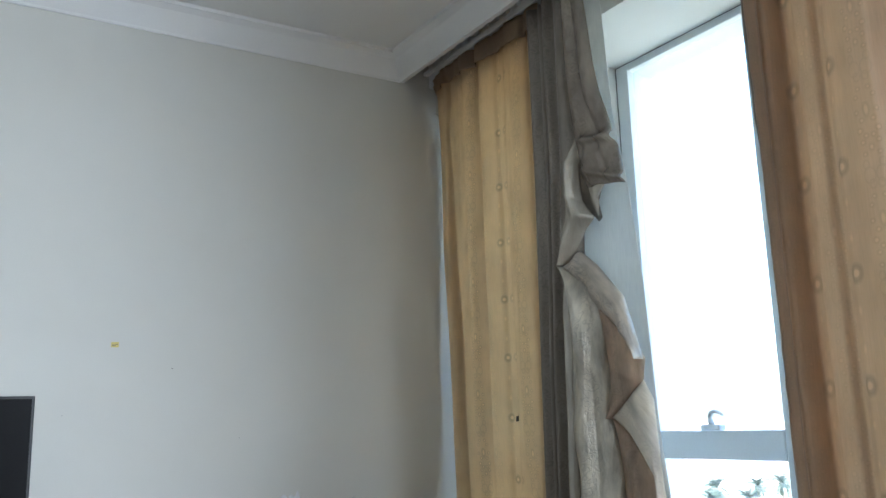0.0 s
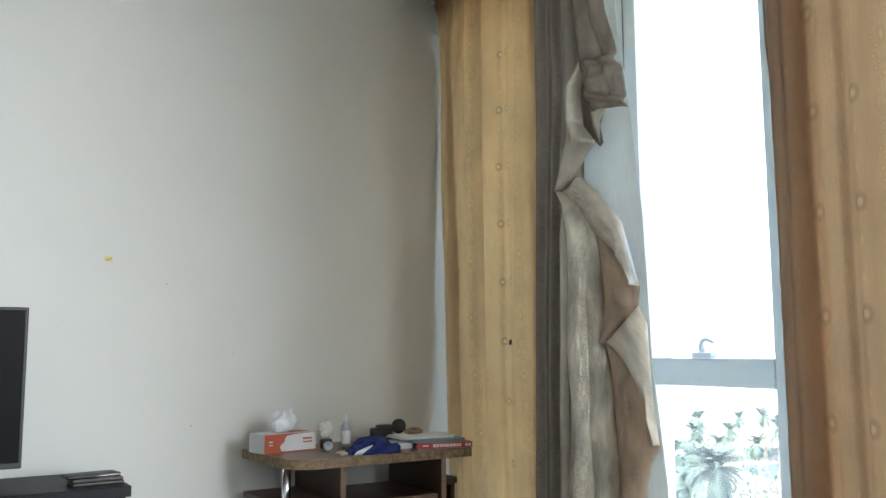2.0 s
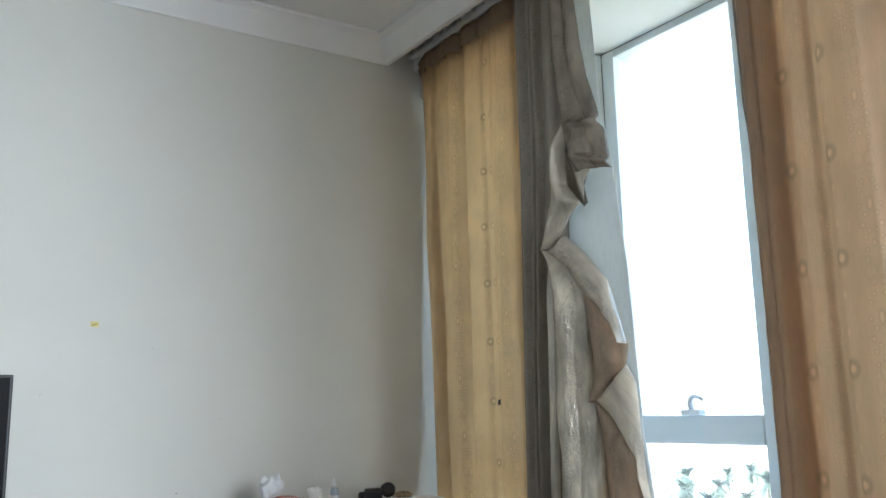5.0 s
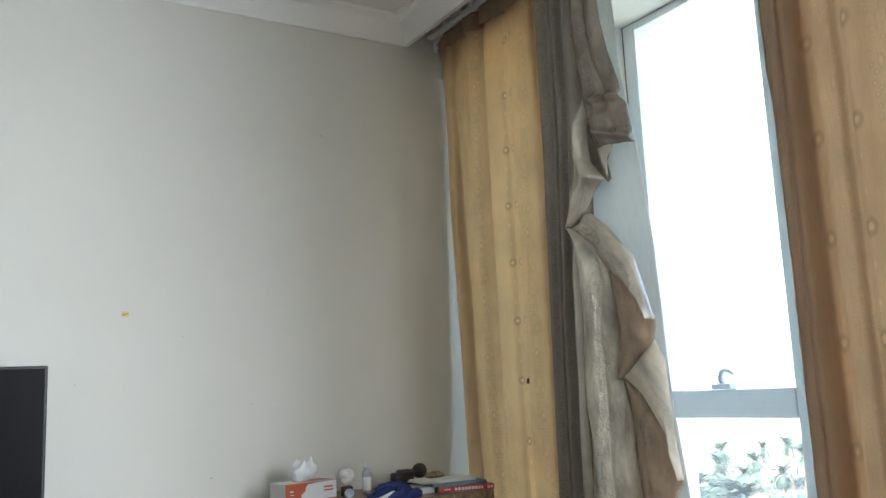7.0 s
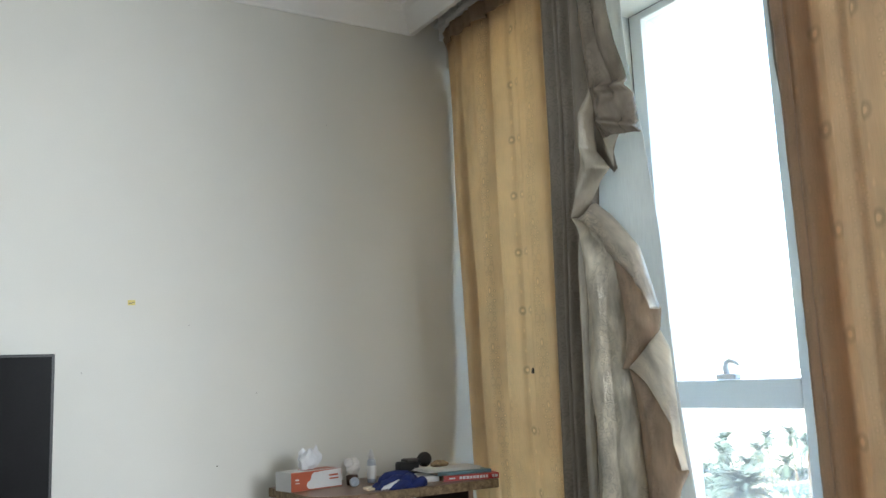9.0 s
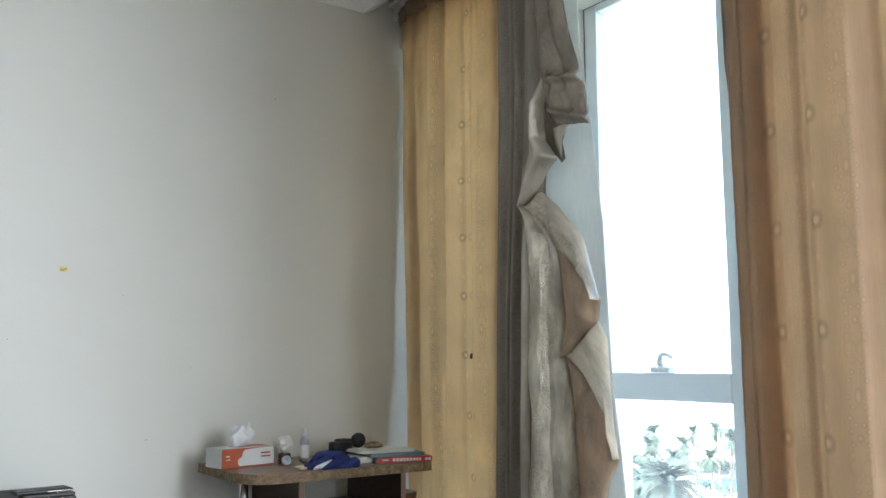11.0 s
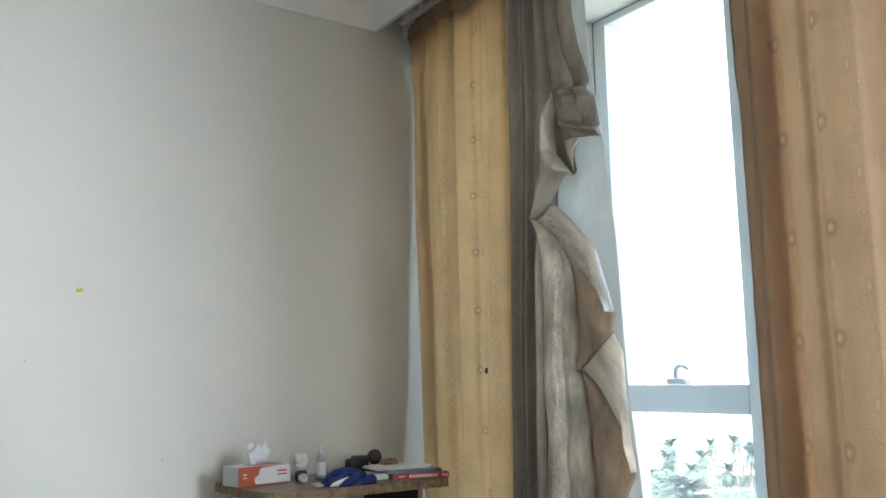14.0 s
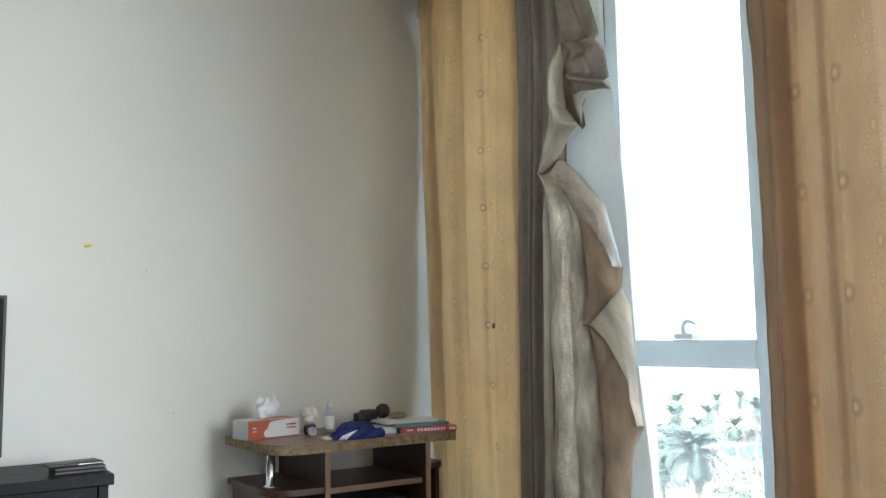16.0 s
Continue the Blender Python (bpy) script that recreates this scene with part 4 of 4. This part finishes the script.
part("body", heap(0.086, 0.054, 0.012, 4.3), BLUE, shirt, smooth=True)
random.seed(17)
for k, (fx, fy, fz, turn, run, girth) in enumerate(((0.030, -0.020, 0.030, 20, 0.060, 0.016), (-0.015, -0.025, 0.028, -15, 0.055, 0.015), (0.050, 0.004, 0.026, 75, 0.045, 0.018),
                                                    (0.000, 0.012, 0.038, 5, 0.070, 0.017), (-0.050, -0.008, 0.020, 60, 0.040, 0.014), (0.055, -0.034, 0.016, 10, 0.042, 0.016), (-0.006, -0.042, 0.015, -6, 0.060, 0.015))):
    c, q = math.cos(radians(turn)), math.sin(radians(turn))
    line = []
    for n in range(9):
        t = n / 4 - 1
        bend = 0.014 * math.sin(2.2 * t + k)
        line.append((fx + run * t * c - bend * q, fy + run * t * q + bend * c, max(0.006, fz - 0.018 * t * t)))
    part("fold", crumple(tube(line, [girth * (0.35 + 0.65 * math.sqrt(max(0.0, 1 - (n / 4 - 1) ** 2))) for n in range(9)], 14), 0.008, 46, k), BLUE, shirt, smooth=True)
for k in range(3):
    base = -0.066 - 0.011 * k
    part("stripe", tube([(base + 0.042, -0.050 + 0.004 * k, 0.030 - 0.004 * k), (base + 0.022, -0.058 + 0.003 * k, 0.024 - 0.004 * k), (base + 0.003, -0.062, 0.013), (base - 0.008, -0.062, 0.004)], [0.002, 0.0036, 0.0036, 0.0025], 10), WHITE_CLOTH, shirt, "white edge stripe", True)
for bx, by, r in ((1.245, 2.85, 0.010), (1.238, 2.815, 0.008)):
    eraser = thing("eraser", "small pale scrap lying on the desk", "scrap", (bx, by, DZ + 0.0005), 20)
    part("piece", box((-0.016, -0.008, 0.0), (0.016, 0.008, r), 0.003), PAGES, eraser)

# books and papers
def book(name, label, place, turn, size, cover, bars=0):
    w, d, h = size
    b = thing(name, label, "book", place, turn, "books on the desk")
    part("pages", box((-w / 2 + 0.002, -d / 2 + 0.004, 0.0018), (w / 2 - 0.003, d / 2 - 0.003, h - 0.0018), 0.0), PAGES, b, "cream page block")
    part("front_cover", box((-w / 2, -d / 2 + 0.002, h - 0.0018), (w / 2, d / 2, h), 0.0004), cover, b)
    part("back_cover", box((-w / 2, -d / 2 + 0.002, 0.0), (w / 2, d / 2, 0.0018), 0.0004), cover, b)
    part("spine", box((-w / 2, -d / 2 - 0.001, 0.0), (w / 2, -d / 2 + 0.002, h), 0.001), cover, b)
    x = -w / 2 + 0.02
    for k in range(bars):
        run = 0.022 if k == 0 else 0.007 + 0.004 * random.random()
        lift = 0.38 if k == 0 else 0.26
        part("print_bar", box((x, -d / 2 - 0.0016, h * lift), (x + run, -d / 2 - 0.0008, h * (1 - lift))), CARD, b, "white print bar")
        x += run + (0.016 if k in (0, 9) else 0.0028)
    return b


book("book", "closed book showing its cream page edges", (1.468, 2.945, DZ + 0.0005), 2, (0.118, 0.18, 0.020), PAPER)
book("book", "red book with white print on its spine", (1.645, 2.868, DZ + 0.0005), -15, (0.205, 0.15, 0.0195), RED, 12)
book("book", "dark teal thin book on the red one", (1.622, 2.888, DZ + 0.0205), -9, (0.205, 0.15, 0.011), TEAL)
sheets = thing("papers", "loose white papers in a clear sleeve on the books", "papers", (1.60, 2.905, DZ + 0.0320), -5)
for k in range(4):
    bm = box((-0.115 + 0.003 * k, -0.066 + 0.004 * k, 0.0022 * k), (0.095 + 0.004 * k, 0.072, 0.0022 * k + 0.0012))
    part("sheet", bm, PAPER, sheets)
rag = thing("pouch", "small crumpled brown pouch on the papers", "pouch", (1.59, 2.955, DZ + 0.0405))
bm = bmesh.new()
made = bmesh.ops.create_icosphere(bm, subdivisions=4, radius=1.0)["verts"]
for v in made:
    n = v.co.copy()
    v.co = Vector((0.038 * n.x, 0.02 * n.y, max(0.0, 0.008 + 0.013 * n.z * (1 + 0.5 * noise.noise(n * 2.5)))))
part("body", bm, CHIP, rag, smooth=True)

brush = thing("brush", "black hand brush with a round bristle head", "brush", (1.53, 3.02, DZ + 0.05), 6)
bm = box((-0.085, -0.022, -0.022), (0.0, 0.022, 0.014), 0.009, 3)
part("handle", crumple(bm, 0.002, 20, 4), BLACK, brush, smooth=True)
part("grip", box((-0.06, -0.024, 0.008), (-0.005, 0.02, 0.024), 0.008, 3), LEATHER, brush, smooth=True)
bm = bmesh.new()
made = bmesh.ops.create_icosphere(bm, subdivisions=5, radius=0.027)["verts"]
for v in made:
    v.co = v.co * (1.0 + 0.05 * noise.noise(v.co * 160)) + Vector((0.036, 0.0, 0.014))
part("bristle_head", bm, BRISTLE, brush, "round black bristles", True)
part("neck", tube([(-0.002, 0, 0.002), (0.014, 0, 0.009)], [0.010, 0.012], 12), BLACK, brush, smooth=True)
base = thing("pouch", "dark folded pouch lying under the brush", "pouch", (1.49, 3.03, DZ + 0.0005), 6)
part("body", box((-0.08, -0.04, 0.0), (0.075, 0.04, 0.027), 0.009, 3), LEATHER, base, smooth=True)

# ---------------------------------------------------------------- outside
GROUND = -16.0
structure("ground", box((-4000, -4000, GROUND - 1), (4500, 4000, GROUND)), SAND, "sunlit lawns and pale paths reaching to the horizon", "ground")
structure("wall_facade", box((OUT_X + 0.001, -14, GROUND), (OUT_X + 0.13, WALL_Y + 12, -0.1)), FACADE, "rendered outer wall of the building below the room", "wall")


def palm(trunk_h, crown_r, fronds, seed, leaf, pairs=26, thick=0.26, blade=0.016):
    """A date palm: ringed trunk and a crown of arching feathered fronds."""
    rng = random.Random(seed)
    p = thing("palm_tree", "grey-green date palm with arching feathered fronds", "palm tree", group="palms in the garden")
    pts = [(0.25 * math.sin(k * 0.25 + seed) * k / 12, 0.2 * math.cos(k * 0.3 + seed) * k / 12, trunk_h * k / 12) for k in range(13)]
    rad = [thick - 0.006 * k + (0.02 if k % 2 else 0.0) for k in range(13)]
    part("trunk", tube(pts, rad, 10), BARK, p)
    top = Vector(pts[-1])
    bm = bmesh.new()
    for f in range(fronds):
        spin = f * 2.39996 + rng.uniform(-0.2, 0.2)
        lift = rng.uniform(-0.75, 1.35) if f > fronds * 0.25 else rng.uniform(0.7, 1.45)
        length = crown_r * rng.uniform(0.82, 1.12)
        out, twist = Vector((math.cos(spin), math.sin(spin), 0)), Vector((-math.sin(spin), math.cos(spin), 0))
        spine, p0, ang = [], top.copy(), lift
        for k in range(pairs + 1):
            spine.append(p0.copy())
            p0 = p0 + (out * math.cos(ang) + Vector((0, 0, 1)) * math.sin(ang)) * (length / pairs)
            ang -= (1.15 + 0.35 * math.cos(lift)) / pairs
        for k in range(1, pairs):
            a, ahead = spine[k], (spine[k + 1] - spine[k]).normalized()
            size = length * 0.24 * math.sin(math.pi * min(0.97, 0.12 + 0.85 * k / pairs)) ** 0.7
            droop = Vector((0, 0, -0.22))
            for side in (-1, 1):
                tip = a + (twist * side * 0.8 + ahead * 0.75 + droop * rng.uniform(0.3, 1.6)).normalized() * size
                wide = ahead * length * blade
                bm.faces.new([bm.verts.new(a - wide), bm.verts.new(a + wide), bm.verts.new(tip)])
            b = spine[k + 1]
            up = Vector((0, 0, 0.02 * crown_r / 3))
            bm.faces.new([bm.verts.new(a - up), bm.verts.new(a + up), bm.verts.new(b + up), bm.verts.new(b - up)])
    part("crown", bm, leaf, p)
    return p


def plant(trunk_h, crown_r, way, slope, spread):
    """A palm along a bearing, sized so that its foot meets the ground and its crown spans an angle."""
    distance = (GROUND - 1.1) / (slope - trunk_h / crown_r * spread)
    k = spread * distance / crown_r
    return pose(way[0] * distance, way[1] * distance, GROUND - 0.05, 0, 0, 137 * distance % 360) @ Matrix.Scale(k, 4)


BIG, MID, SLIM = (6.6, 3.1), (6.0, 2.6), (6.4, 1.8)
big = palm(*BIG, 110, 1, DRYLEAF, 24, 0.3, 0.020)
mid = palm(*MID, 80, 2, LEAF, 20, 0.24, 0.024)
slim = palm(*SLIM, 54, 3, LEAF, 14, 0.15, 0.030)
big.matrix_basis = plant(*BIG, (0.7588, 0.6513), -0.1314, 0.044)
mid.matrix_basis = plant(*MID, (0.7281, 0.6855), -0.1149, 0.026)
slim.matrix_basis = plant(*SLIM, (0.7768, 0.6297), -0.0748, 0.0148)
for source, size, way, slope, spread in ((mid, MID, (0.7349, 0.6782), -0.1432, 0.025), (slim, SLIM, (0.7483, 0.6634), -0.0837, 0.0178), (slim, SLIM, (0.792, 0.6105), -0.0776, 0.0155),
                                         (slim, SLIM, (0.7996, 0.6005), -0.0926, 0.0225), (slim, SLIM, (0.7706, 0.6373), -0.0945, 0.0170), (slim, SLIM, (0.7439, 0.6683), -0.098, 0.0186),
                                         (slim, SLIM, (0.7875, 0.6163), -0.1092, 0.0186), (mid, MID, (0.7268, 0.6868), -0.1631, 0.022), (mid, MID, (0.711, 0.7032), -0.1139, 0.026),
                                         (mid, MID, (0.7400, 0.6726), -0.118, 0.020), (slim, SLIM, (0.7620, 0.6476), -0.108, 0.0155), (slim, SLIM, (0.8080, 0.5892), -0.090, 0.0202), (mid, MID, (0.822, 0.5695), -0.11, 0.02), (mid, MID, (0.69, 0.7238), -0.11, 0.024)):
    copy_thing(source, plant(*size, way, slope, spread))

# low planting
bm = bmesh.new()
rng = random.Random(11)
for k in range(1100):
    ang, dist = rng.uniform(0.52, 0.86), rng.uniform(60, 175)
    bed = noise.noise(Vector((ang * 18, dist * 0.09, 3)))
    if bed < -0.08:
        continue
    cx, cy = dist * math.cos(ang), dist * math.sin(ang)
    high = rng.uniform(0.4, 2.4)
    for j in range(26):
        p = Vector((cx + rng.gauss(0, 0.8), cy + rng.gauss(0, 0.8), GROUND + rng.uniform(0.05, high)))
        d = Vector((rng.uniform(-1, 1), rng.uniform(-1, 1), rng.uniform(-0.4, 1))) * 0.34
        e = Vector((rng.uniform(-1, 1), rng.uniform(-1, 1), rng.uniform(-1, 1))) * 0.20
        bm.faces.new([bm.verts.new(p - d), bm.verts.new(p + e), bm.verts.new(p + d)])
tagged(part("shrubs", bm, SHRUB), "low green shrubs and flower beds between the palms", "shrubs", "", "stuff")

structure("water", prism([(97, 74), (103, 73), (114, 83), (110, 86), (104, 85)], GROUND - 0.2, GROUND + 0.03), WATER, "blue swimming pool in the garden", "water")
pav = thing("pavilion", "low pavilion with a pale canopy roof beside the pool", "pavilion", (118, 92, GROUND), 35)
bm = bmesh.new()
tops = [bm.verts.new(v) for v in ((-7, 0, 3.6), (7, 0, 3.6))]
low = [bm.verts.new(v) for v in ((-9, -3.5, 2.5), (9, -3.5, 2.5), (9, 3.5, 2.5), (-9, 3.5, 2.5))]
for f in ((low[0], low[1], tops[1], tops[0]), (low[2], low[3], tops[0], tops[1]), (low[1], low[2], tops[1]), (low[3], low[0], tops[0])):
    bm.faces.new(f)
roof = part("roof", bm, THATCH, pav, "pale canopy roof")
solid = roof.modifiers.new("thickness", "SOLIDIFY")
solid.thickness = 0.2
for x in (-8, -2.7, 2.7, 8):
    for y in (-3, 3):
        part("post", tube([(x, y, 0), (x, y, 2.6)], 0.12, 8), STONE, pav)
parasol = thing("parasol", "closed white parasol standing in the garden", "parasol", (67, 64, GROUND))
part("pole", tube([(0, 0, 0), (0, 0, 3.0)], 0.035, 8), STONE, parasol)
part("canopy", lathe([(0.10, 1.0), (0.24, 1.25), (0.16, 2.2), (0.03, 3.1)], 14), PAPER, parasol, "folded white canopy", True)
structure("trim_path", prism([(70, 66), (70.6, 65.6), (79, 62.4), (84, 57), (85, 57.6), (80, 63)], GROUND, GROUND + 0.35), STONE, "white stone kerb along the garden path", "kerb")
